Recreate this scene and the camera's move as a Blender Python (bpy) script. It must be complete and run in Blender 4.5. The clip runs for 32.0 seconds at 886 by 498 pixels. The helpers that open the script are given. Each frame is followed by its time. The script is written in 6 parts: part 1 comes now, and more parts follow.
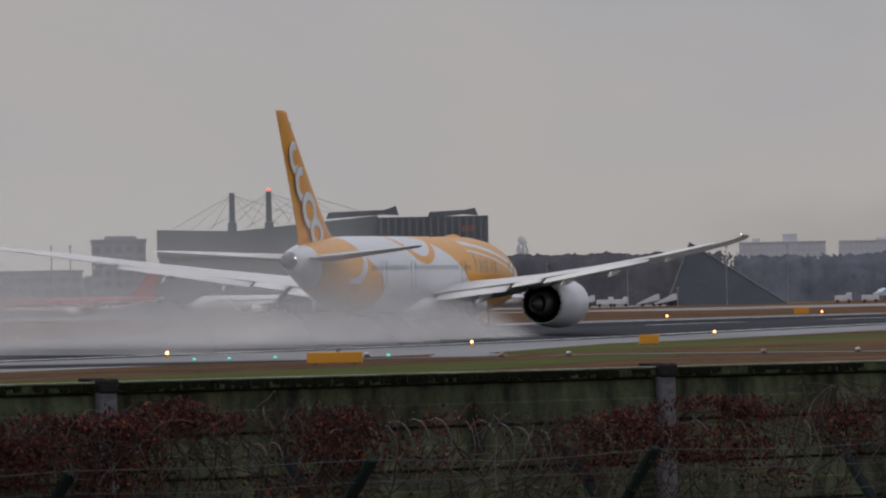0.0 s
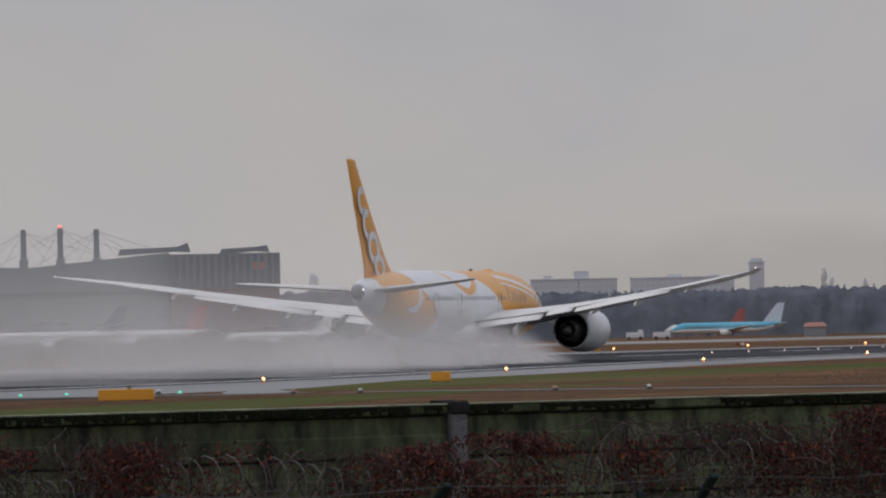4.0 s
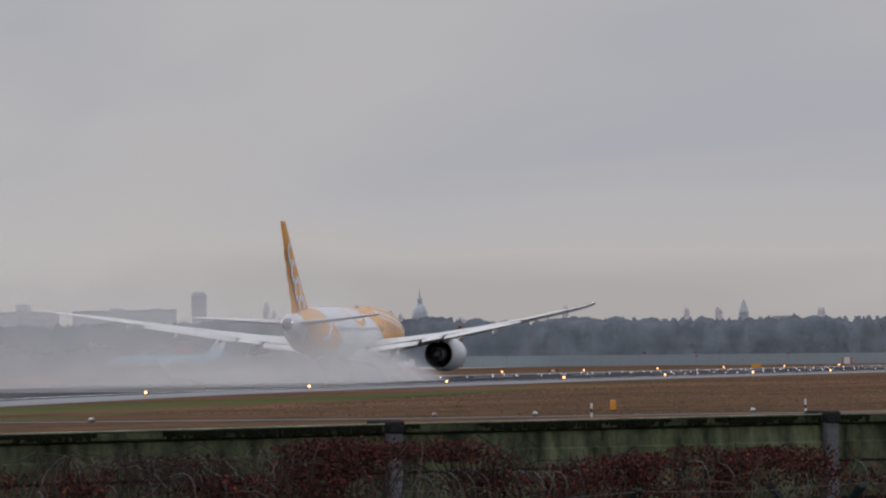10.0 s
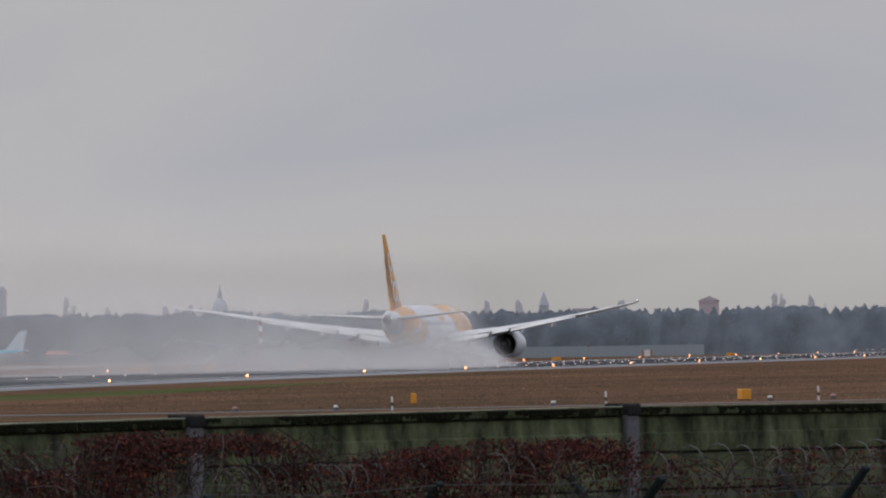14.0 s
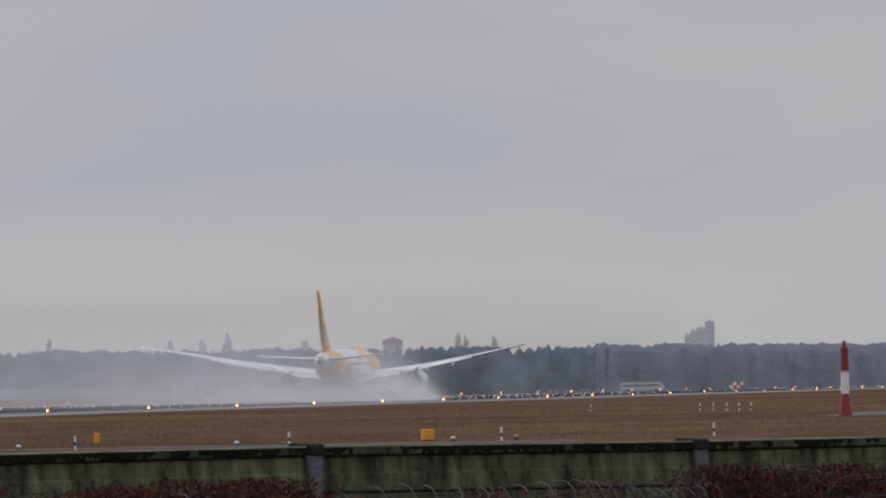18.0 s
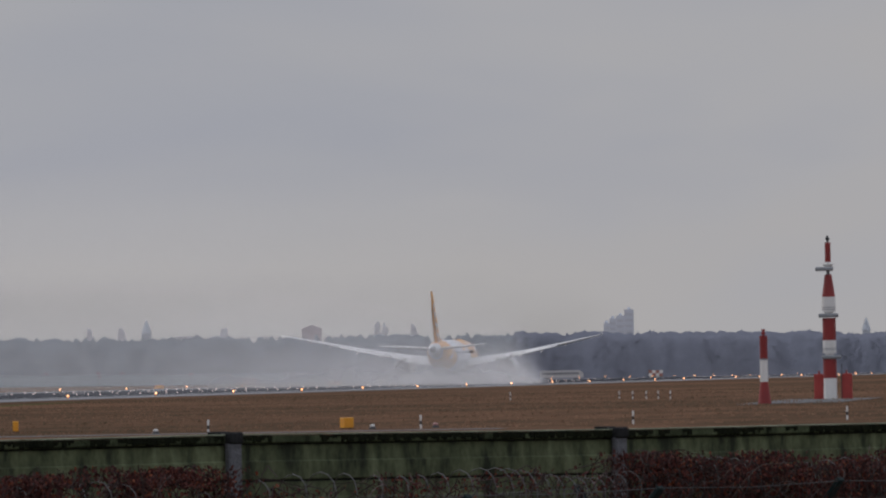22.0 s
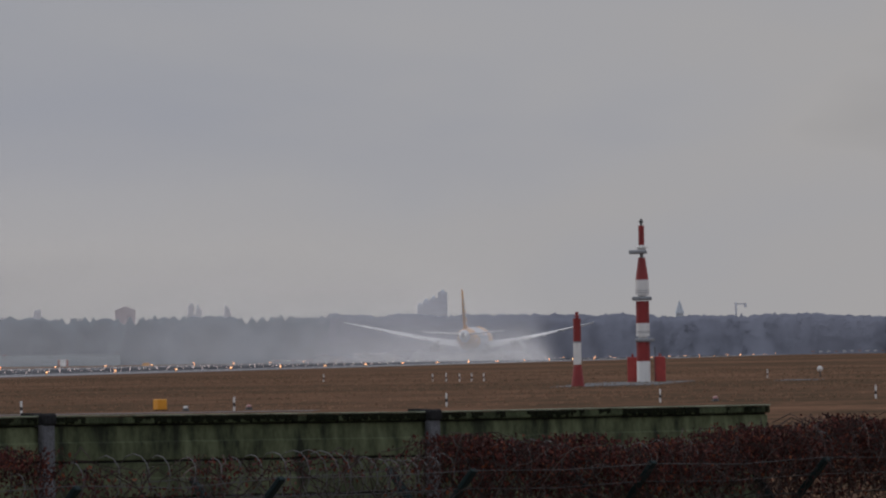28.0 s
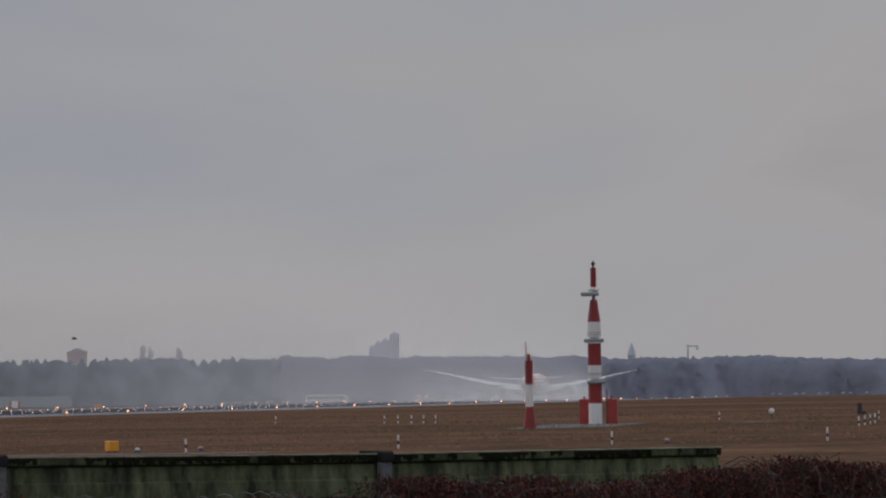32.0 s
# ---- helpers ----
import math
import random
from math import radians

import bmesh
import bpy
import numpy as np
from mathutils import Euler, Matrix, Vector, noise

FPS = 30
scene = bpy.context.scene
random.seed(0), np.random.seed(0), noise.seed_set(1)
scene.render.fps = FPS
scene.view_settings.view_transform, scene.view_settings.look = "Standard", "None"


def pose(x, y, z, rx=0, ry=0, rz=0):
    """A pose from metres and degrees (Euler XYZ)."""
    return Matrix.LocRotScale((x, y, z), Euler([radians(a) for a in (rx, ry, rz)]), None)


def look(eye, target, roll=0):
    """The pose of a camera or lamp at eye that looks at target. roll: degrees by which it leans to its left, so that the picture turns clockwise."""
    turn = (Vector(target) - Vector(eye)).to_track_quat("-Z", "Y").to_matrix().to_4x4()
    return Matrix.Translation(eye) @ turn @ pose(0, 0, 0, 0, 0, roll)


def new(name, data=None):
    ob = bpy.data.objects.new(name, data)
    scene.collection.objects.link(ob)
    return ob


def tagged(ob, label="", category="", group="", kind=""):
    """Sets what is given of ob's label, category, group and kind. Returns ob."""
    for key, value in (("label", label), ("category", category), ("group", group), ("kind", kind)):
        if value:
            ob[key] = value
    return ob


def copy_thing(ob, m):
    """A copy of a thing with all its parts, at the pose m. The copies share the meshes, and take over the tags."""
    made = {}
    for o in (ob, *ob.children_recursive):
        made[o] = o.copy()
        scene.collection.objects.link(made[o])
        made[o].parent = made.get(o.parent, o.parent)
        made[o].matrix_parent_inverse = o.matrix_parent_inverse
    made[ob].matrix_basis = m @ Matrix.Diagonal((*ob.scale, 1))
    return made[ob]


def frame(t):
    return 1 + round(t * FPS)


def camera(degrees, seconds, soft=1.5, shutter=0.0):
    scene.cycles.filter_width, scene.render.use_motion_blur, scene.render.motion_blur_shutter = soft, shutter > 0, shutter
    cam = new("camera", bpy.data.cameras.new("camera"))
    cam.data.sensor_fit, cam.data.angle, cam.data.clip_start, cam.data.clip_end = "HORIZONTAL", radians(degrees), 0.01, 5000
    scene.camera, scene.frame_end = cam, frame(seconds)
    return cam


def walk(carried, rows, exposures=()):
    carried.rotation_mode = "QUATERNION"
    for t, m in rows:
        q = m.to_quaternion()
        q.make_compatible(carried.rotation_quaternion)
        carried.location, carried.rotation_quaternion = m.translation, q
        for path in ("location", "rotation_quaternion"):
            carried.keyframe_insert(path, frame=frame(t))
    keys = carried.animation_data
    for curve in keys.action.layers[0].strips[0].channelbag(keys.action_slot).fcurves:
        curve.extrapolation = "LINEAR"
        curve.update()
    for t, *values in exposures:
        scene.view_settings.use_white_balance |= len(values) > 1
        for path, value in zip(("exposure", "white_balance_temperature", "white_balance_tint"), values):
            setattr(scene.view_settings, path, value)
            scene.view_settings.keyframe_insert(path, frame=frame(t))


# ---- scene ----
cam = camera(6.585, 32.0, soft=2.2)
scene.cycles.transparent_max_bounces = 28
# seconds, tilt, turn to the left of the runway's heading, lean
TURNS = [
    (0.0, 90.3867, 17.3682, -1.124),
    (0.5, 90.3671, 17.2465, -1.024),
    (1.0, 90.4258, 17.1852, -1.106),
    (1.5, 90.3634, 17.0514, -1.293),
    (2.0, 90.4300, 17.0078, -0.972),
    (2.2, 90.5134, 16.9390, -0.974),
    (2.5, 90.8146, 16.8839, -0.969),
    (3.0, 90.9051, 16.6727, -0.988),
    (3.5, 90.7971, 16.2751, -0.940),
    (4.0, 90.6323, 15.8138, -1.120),
    (4.5, 90.5337, 15.5126, -1.113),
    (6.5, 90.4082, 14.5752, -1.081),
    (7.0, 90.4968, 14.2631, -1.123),
    (7.5, 90.6010, 13.9519, -1.095),
    (8.0, 90.6824, 13.6129, -1.081),
    (8.5, 90.6587, 13.2137, -1.032),
    (9.0, 90.5805, 12.7514, -1.172),
    (9.5, 90.6753, 12.1043, -1.041),
    (10.0, 90.8031, 11.6625, -1.060),
    (10.5, 90.8174, 11.3485, -1.065),
    (11.0, 90.7954, 11.0677, -1.141),
    (11.5, 90.7390, 10.8931, -1.088),
    (12.0, 90.7539, 10.6905, -1.491),
    (12.5, 90.7365, 10.5647, -1.303),
    (13.0, 90.7873, 10.4222, -1.212),
    (13.5, 90.7585, 10.2879, -1.294),
    (14.0, 90.7255, 10.1760, -1.277),
    (14.5, 90.6859, 10.0160, -1.268),
    (15.0, 90.6542, 9.5787, -1.319),
    (15.5, 90.8252, 8.8850, -1.283),
    (17.5, 90.8880, 7.9717, -1.139),
    (18.0, 90.9750, 7.8172, -1.142),
    (18.5, 91.0356, 7.7263, -1.061),
    (19.0, 90.9826, 7.6776, -1.073),
    (19.5, 90.9031, 7.6336, -1.063),
    (20.0, 90.8478, 7.5655, -1.151),
    (20.5, 90.8938, 7.4849, -1.199),
    (21.0, 90.9263, 7.4013, -1.203),
    (21.5, 90.9626, 7.3097, -0.971),
    (22.0, 90.8747, 7.2186, -1.140),
    (22.5, 90.8323, 7.1253, -0.843),
    (23.0, 90.8254, 6.8793, -0.967),
    (23.5, 90.7593, 6.6410, -1.012),
    (24.0, 90.7642, 6.5138, -1.046),
    (24.5, 90.7205, 6.4194, -0.973),
    (25.0, 90.6278, 6.3317, -0.975),
    (25.5, 90.6006, 6.2533, -1.027),
    (26.0, 90.6493, 6.1772, -0.977),
    (26.5, 90.6809, 6.0765, -0.959),
    (28.5, 90.7469, 5.7864, -0.971),
    (29.0, 90.7988, 5.7401, -0.963),
    (29.5, 90.8524, 5.6841, -1.034),
    (30.0, 90.8611, 5.6509, -0.985),
    (30.5, 90.8310, 5.5979, -1.062),
    (31.0, 90.8650, 5.4944, -1.032),
    (31.5, 90.9470, 5.4593, -0.988),
    (32.0, 91.0229, 5.4740, -0.929),
]
walk(cam, [(t, pose(0, 0, 2.77, rx, 0, rz) @ pose(0, 0, 0, 0, 0, lean)) for t, rx, rz, lean in TURNS],
     exposures=[(0.0, 0.00, 6720, 10), (1.0, 0.30, 6720, 10), (2.0, 0.30, 6720, 10), (3.0, 0.25, 6720, 10), (4.0, 0.08, 6720, 10), (7.0, 0.30, 6650, 10), (8.0, 0.40, 6640, 10), (9.0, 0.18, 6620, 10), (10.0, 0.20, 6610, 10), (12.0, 0.20, 6575, 10), (19.0, 0.20, 6535, 10), (20.0, 0.03, 6535, 10), (21.0, -0.25, 6500, 10), (22.0, 0.00, 6500, 10), (23.0, 0.10, 6500, 10), (24.0, 0.19, 6500, 10), (25.0, -0.12, 6500, 10), (26.0, -0.12, 6500, 10), (29.0, -0.16, 6500, 10), (30.0, -0.18, 6500, 10), (32.0, -0.18, 6500, 10)])

# ---------------------------------------------------------------- light
world = bpy.data.worlds.new("overcast_sky")
scene.world = world
world.use_nodes = True
wt = world.node_tree
wt.nodes.clear()


def wnode(kind, **kw):
    n = wt.nodes.new(kind)
    for k, v in kw.items():
        n.inputs[k].default_value = v
    return n


sky = wt.nodes.new("ShaderNodeTexSky")
sky.sky_type = "NISHITA"
sky.sun_disc = False
sky.sun_elevation = radians(24)
sky.sun_rotation = radians(-60)
geo_n = wt.nodes.new("ShaderNodeTexCoord")
sep = wt.nodes.new("ShaderNodeSeparateXYZ")
wt.links.new(geo_n.outputs["Generated"], sep.inputs[0])
stretch = wt.nodes.new("ShaderNodeMapping")
stretch.inputs["Scale"].default_value = (4.5, 4.5, 12)
wt.links.new(geo_n.outputs["Generated"], stretch.inputs[0])
cloud = wnode("ShaderNodeTexNoise", Scale=1.6, Detail=4.0, Roughness=0.5, Distortion=0.4)
wt.links.new(stretch.outputs[0], cloud.inputs["Vector"])
# a lighter, warmer layer near the horizon under blue-grey cloud
lift = wt.nodes.new("ShaderNodeMath")
lift.operation = "MULTIPLY_ADD"
lift.inputs[1].default_value = 9.0
wt.links.new(sep.outputs[2], lift.inputs[0])
puff = wt.nodes.new("ShaderNodeMath")
puff.operation = "MULTIPLY_ADD"
puff.inputs[1].default_value, puff.inputs[2].default_value = 1.5, -0.68
wt.links.new(cloud.outputs[0], puff.inputs[0])
wt.links.new(puff.outputs[0], lift.inputs[2])
cramp = wt.nodes.new("ShaderNodeValToRGB")
el = cramp.color_ramp.elements
el[0].position, el[0].color = 0.0, (0.346, 0.338, 0.344, 1)
el[1].position, el[1].color = 0.66, (0.328, 0.342, 0.395, 1)
el.new(0.2).color = (0.404, 0.394, 0.401, 1)
el.new(0.40).color = (0.384, 0.384, 0.408, 1)
wt.links.new(lift.outputs[0], cramp.inputs[0])
# an overcast sky is about three times as bright overhead as at the horizon
rise = wt.nodes.new("ShaderNodeMapRange")
rise.inputs["From Min"].default_value, rise.inputs["From Max"].default_value = 0.05, 0.9
rise.inputs["To Min"].default_value, rise.inputs["To Max"].default_value = 1.0, 2.2
wt.links.new(sep.outputs[2], rise.inputs["Value"])
cm = wt.nodes.new("ShaderNodeVectorMath")
cm.operation = "SCALE"
wt.links.new(cramp.outputs[0], cm.inputs[0])
wt.links.new(rise.outputs[0], cm.inputs["Scale"])
bg_cloud = wnode("ShaderNodeBackground", Strength=1.0)
wt.links.new(cm.outputs[0], bg_cloud.inputs["Color"])
bg_sky = wnode("ShaderNodeBackground", Strength=0.06)
wt.links.new(sky.outputs[0], bg_sky.inputs["Color"])
wmix = wnode("ShaderNodeMixShader", Fac=0.96)
wt.links.new(bg_sky.outputs[0], wmix.inputs[1])
wt.links.new(bg_cloud.outputs[0], wmix.inputs[2])
wout = wt.nodes.new("ShaderNodeOutputWorld")
wt.links.new(wmix.outputs[0], wout.inputs[0])

sun_data = bpy.data.lights.new("sun", "SUN")
sun_data.energy, sun_data.angle, sun_data.color = 0.6, radians(25), (1.0, 0.96, 0.9)
sun = new("sun", sun_data)
sun.matrix_basis = look((0, 0, 60), (-60 * math.sin(radians(-60)) * 1.9, -60 * math.cos(radians(-60)) * 1.9, 0))


# ---------------------------------------------------------------- materials
def mat(name, color, rough=0.7, color2=None, scale=4.0, spread=0.5, metal=0.0, bump=0.0, bump_scale=20.0,
        stretch=(1, 1, 1), spec=0.5, emit=0.0, rnd=0.0, detail=6.0, coat=0.0):
    """A surface with two scales of variation between two colours."""
    m = bpy.data.materials.new(name)
    m.use_nodes = True
    nt = m.node_tree
    p = nt.nodes["Principled BSDF"]
    p.inputs["Roughness"].default_value = rough
    p.inputs["Metallic"].default_value = metal
    p.inputs["Specular IOR Level"].default_value = spec
    p.inputs["Coat Weight"].default_value = coat
    if emit:
        p.inputs["Emission Color"].default_value = (*color, 1)
        p.inputs["Emission Strength"].default_value = emit
    c2 = color2 or tuple(c * 0.8 for c in color)
    tc = nt.nodes.new("ShaderNodeTexCoord")
    mp = nt.nodes.new("ShaderNodeMapping")
    mp.inputs["Scale"].default_value = stretch
    nt.links.new(tc.outputs["Object"], mp.inputs[0])
    big = nt.nodes.new("ShaderNodeTexNoise")
    big.inputs["Scale"].default_value, big.inputs["Detail"].default_value = scale, detail
    nt.links.new(mp.outputs[0], big.inputs["Vector"])
    fine = nt.nodes.new("ShaderNodeTexNoise")
    fine.inputs["Scale"].default_value, fine.inputs["Detail"].default_value = scale * 9, 3
    nt.links.new(mp.outputs[0], fine.inputs["Vector"])
    add = nt.nodes.new("ShaderNodeMath")
    add.operation = "MULTIPLY_ADD"
    add.inputs[1].default_value = 0.35
    nt.links.new(fine.outputs[0], add.inputs[0])
    nt.links.new(big.outputs[0], add.inputs[2])
    ramp = nt.nodes.new("ShaderNodeMapRange")
    ramp.inputs["From Min"].default_value, ramp.inputs["From Max"].default_value = 0.675 - spread / 2, 0.675 + spread / 2
    nt.links.new(add.outputs[0], ramp.inputs["Value"])
    mix = nt.nodes.new("ShaderNodeMix")
    mix.data_type = "RGBA"
    mix.inputs["A"].default_value, mix.inputs["B"].default_value = (*color, 1), (*c2, 1)
    nt.links.new(ramp.outputs[0], mix.inputs["Factor"])
    out = mix.outputs["Result"]
    if rnd:
        info = nt.nodes.new("ShaderNodeObjectInfo")
        hsv = nt.nodes.new("ShaderNodeHueSaturation")
        mr = nt.nodes.new("ShaderNodeMapRange")
        mr.inputs["To Min"].default_value, mr.inputs["To Max"].default_value = 1 - rnd, 1 + rnd
        nt.links.new(info.outputs["Random"], mr.inputs["Value"])
        nt.links.new(mr.outputs[0], hsv.inputs["Value"])
        nt.links.new(out, hsv.inputs["Color"])
        out = hsv.outputs["Color"]
    nt.links.new(out, p.inputs["Base Color"])
    if bump:
        bn = nt.nodes.new("ShaderNodeTexNoise")
        bn.inputs["Scale"].default_value, bn.inputs["Detail"].default_value = bump_scale, 4
        nt.links.new(mp.outputs[0], bn.inputs["Vector"])
        b = nt.nodes.new("ShaderNodeBump")
        b.inputs["Strength"].default_value, b.inputs["Distance"].default_value = bump, 0.05
        nt.links.new(bn.outputs[0], b.inputs["Height"])
        nt.links.new(b.outputs[0], p.inputs["Normal"])
    return m


def glow(name, color, strength):
    m = bpy.data.materials.new(name)
    m.use_nodes = True
    p = m.node_tree.nodes["Principled BSDF"]
    p.inputs["Base Color"].default_value = (*color, 1)
    p.inputs["Emission Color"].default_value = (*color, 1)
    p.inputs["Emission Strength"].default_value = strength
    return m


def grass(name, dry, mid, fresh):
    """Mown grass: wide patches, streaks and tufts."""
    m = bpy.data.materials.new(name)
    m.use_nodes = True
    nt = m.node_tree
    p = nt.nodes["Principled BSDF"]
    p.inputs["Roughness"].default_value, p.inputs["Specular IOR Level"].default_value = 0.95, 0.0
    tc = nt.nodes.new("ShaderNodeTexCoord")
    total = None
    for scale, weight, squeeze in ((0.006, 0.6, 1.0), (0.03, 0.42, 1.0), (0.25, 0.55, 0.5), (1.5, 0.55, 0.6)):
        mp = nt.nodes.new("ShaderNodeMapping")
        mp.inputs["Scale"].default_value = (scale, scale * squeeze, scale)
        nt.links.new(tc.outputs["Object"], mp.inputs[0])
        n = nt.nodes.new("ShaderNodeTexNoise")
        n.inputs["Scale"].default_value, n.inputs["Detail"].default_value = 1.0, 3
        nt.links.new(mp.outputs[0], n.inputs["Vector"])
        ma = nt.nodes.new("ShaderNodeMath")
        ma.operation = "MULTIPLY_ADD"
        ma.inputs[1].default_value = weight
        ma.inputs[2].default_value = 0.0
        nt.links.new(n.outputs[0], ma.inputs[0])
        if total:
            nt.links.new(total, ma.inputs[2])
        total = ma.outputs[0]
    ramp = nt.nodes.new("ShaderNodeValToRGB")
    e = ramp.color_ramp.elements
    e[0].position, e[0].color = 0.42, (*fresh, 1)
    e[1].position, e[1].color = 0.58, (*dry, 1)
    ramp.color_ramp.elements.new(0.5).color = (*mid, 1)
    div = nt.nodes.new("ShaderNodeMath")
    div.operation = "MULTIPLY"
    div.inputs[1].default_value = 1 / 2.2
    nt.links.new(total, div.inputs[0])
    nt.links.new(div.outputs[0], ramp.inputs[0])
    nt.links.new(ramp.outputs[0], p.inputs["Base Color"])
    return m


M_GRASS = grass("winter_grass", (0.218, 0.124, 0.078), (0.148, 0.087, 0.056), (0.079, 0.057, 0.037))
M_GREEN = grass("green_grass", (0.15, 0.115, 0.064), (0.105, 0.106, 0.046), (0.076, 0.094, 0.036))
M_RUNWAY = mat("wet_asphalt", (0.048, 0.05, 0.056), 0.7, (0.08, 0.081, 0.088), scale=0.05, spread=0.5, stretch=(1, 0.12, 1), spec=0.0)
M_SHOULDER = mat("wet_concrete_shoulder", (0.28, 0.28, 0.285), 0.5, (0.17, 0.17, 0.175), scale=0.06, spread=0.5, stretch=(1, 0.1, 1), spec=0.06)
M_ROAD = mat("pale_concrete_road", (0.28, 0.27, 0.25), 0.7, (0.19, 0.18, 0.17), scale=0.1, spread=0.5)
M_SLAB = mat("damp_concrete_slab", (0.15, 0.148, 0.145), 0.8, (0.10, 0.098, 0.095), scale=0.5, spread=0.5, spec=0.2)
M_PAINT = mat("runway_marking_paint", (0.65, 0.65, 0.63), 0.5, (0.45, 0.45, 0.44), scale=0.4)
# Haze over the far blocks is part of this facade colour.
M_HAZE_BLDG = mat("hazed_grey_facade", (0.63, 0.635, 0.665), 0.9, (0.58, 0.585, 0.615), scale=0.05)
M_CONC = mat("weathered_concrete", (0.19, 0.19, 0.19), 0.9, (0.10, 0.10, 0.098), scale=3.0, spread=0.5, bump=0.5, bump_scale=30)
M_WHITE = mat("white_paint", (0.84, 0.825, 0.79), 0.4, (0.74, 0.725, 0.69), scale=0.6)
M_RED = mat("red_paint", (0.31, 0.028, 0.026), 0.5, (0.21, 0.022, 0.02), scale=1.5, stretch=(1, 1, 0.4))
M_CORAL = mat("faded_red_cabinet_paint", (0.46, 0.06, 0.05), 0.5, (0.36, 0.045, 0.038), scale=1.5)
M_DARK = mat("dark_metal", (0.03, 0.03, 0.032), 0.5, (0.05, 0.05, 0.05), scale=3)
M_GREY = mat("grey_paint", (0.32, 0.33, 0.34), 0.5, (0.24, 0.25, 0.26), scale=1.0)
M_YELLOW = mat("yellow_sign_paint", (0.82, 0.36, 0.025), 0.5, (0.72, 0.31, 0.025), scale=1.0)
M_ORANGE_GLOW = glow("warm_light", (1.0, 0.44, 0.19), 5.0)
M_WHITE_GLOW = glow("white_light", (1.0, 0.78, 0.70), 1.0)
M_GREEN_GLOW = glow("green_light", (0.1, 0.75, 0.5), 0.75)
M_RED_GLOW = glow("red_light", (1.0, 0.08, 0.05), 3.0)


# ---------------------------------------------------------------- builders
def part(name, bm, material, parent=None, label="", smooth=False):
    me = bpy.data.meshes.new(name)
    bm.to_mesh(me)
    bm.free()
    me.materials.append(material)
    if smooth:
        for f in me.polygons:
            f.use_smooth = True
    ob = new(name, me)
    ob.parent = parent
    if label:
        ob["label"] = label
    return ob


def again(ob, name, parent, m):
    """Another object on the same mesh."""
    o = new(name, ob.data)
    o.parent = parent
    o.matrix_basis = m
    return o


def empty(name, x=0, y=0, z=0, rz=0):
    o = new(name)
    o.matrix_basis = pose(x, y, z, 0, 0, rz)
    return o


def box(bm, x0, x1, y0, y1, z0, z1, bevel=0.0):
    vs = [bm.verts.new((x, y, z)) for x in (x0, x1) for y in (y0, y1) for z in (z0, z1)]
    fs = [bm.faces.new([vs[i] for i in q]) for q in ((0, 1, 3, 2), (4, 6, 7, 5), (0, 4, 5, 1), (2, 3, 7, 6), (0, 2, 6, 4), (1, 5, 7, 3))]
    if bevel:
        es = list({e for f in fs for e in f.edges})
        bmesh.ops.bevel(bm, geom=es, offset=bevel, segments=1, affect="EDGES", profile=0.5)
    return bm


def rings(bm, stations, n=24, cap=True):
    """A skin over closed rings of points."""
    loops = []
    for pts in stations:
        loops.append([bm.verts.new(p) for p in pts])
    for a, b in zip(loops, loops[1:]):
        k = len(a)
        for i in range(k):
            bm.faces.new((a[i], a[(i + 1) % k], b[(i + 1) % k], b[i]))
    if cap:
        bm.faces.new(loops[0][::-1])
        bm.faces.new(loops[-1])
    bmesh.ops.recalc_face_normals(bm, faces=bm.faces)
    return bm


def turned(bm, profile, n=16, x=0, y=0, cap=True):
    """A turned body about a vertical axis: profile rows are (radius, height)."""
    return rings(bm, [[(x + r * math.cos(2 * math.pi * i / n), y + r * math.sin(2 * math.pi * i / n), z) for i in range(n)] for r, z in profile], cap=cap)


def tube(bm, a, b, r, n=8, r2=None):
    a, b = Vector(a), Vector(b)
    q = (b - a).to_track_quat("Z", "Y")
    st = []
    for p, rr in ((a, r), (b, r if r2 is None else r2)):
        st.append([p + q @ Vector((rr * math.cos(2 * math.pi * i / n), rr * math.sin(2 * math.pi * i / n), 0)) for i in range(n)])
    return rings(bm, st)


def at(bearing, dist):
    """The place on the ground at so many degrees right of the runway's heading and metres from the viewpoint."""
    a = radians(bearing)
    return dist * math.sin(a), dist * math.cos(a)


RX = -176.0       # the runway's centre line


def gz(x, y):
    """The height of the ground: the airfield falls gently along the crowned runway, the apron beside it stays level."""
    u = min(max((x + 620) / 330, 0), 1)
    crown = 0.125 * max(0.0, 1 - abs(x - RX) / 31)
    # the far side of the runway lies a little higher
    far_side = min(max((RX + 31 - x) / 64, 0), 1) * min(max((x + 310) / 90, 0), 1) * min(max((2300 - y) / 400, 0), 1)
    crown += 0.55 * far_side
    # the near end of the runway dips
    d = min(max((640 - y) / 150, 0), 1)
    crown -= 0.36 * d * d * (3 - 2 * d) * min(max((RX + 66 - x) / 35, 0), 1)
    return -0.0013 * min(max(y - 800, 0), 1800) * u * u * (3 - 2 * u) + crown


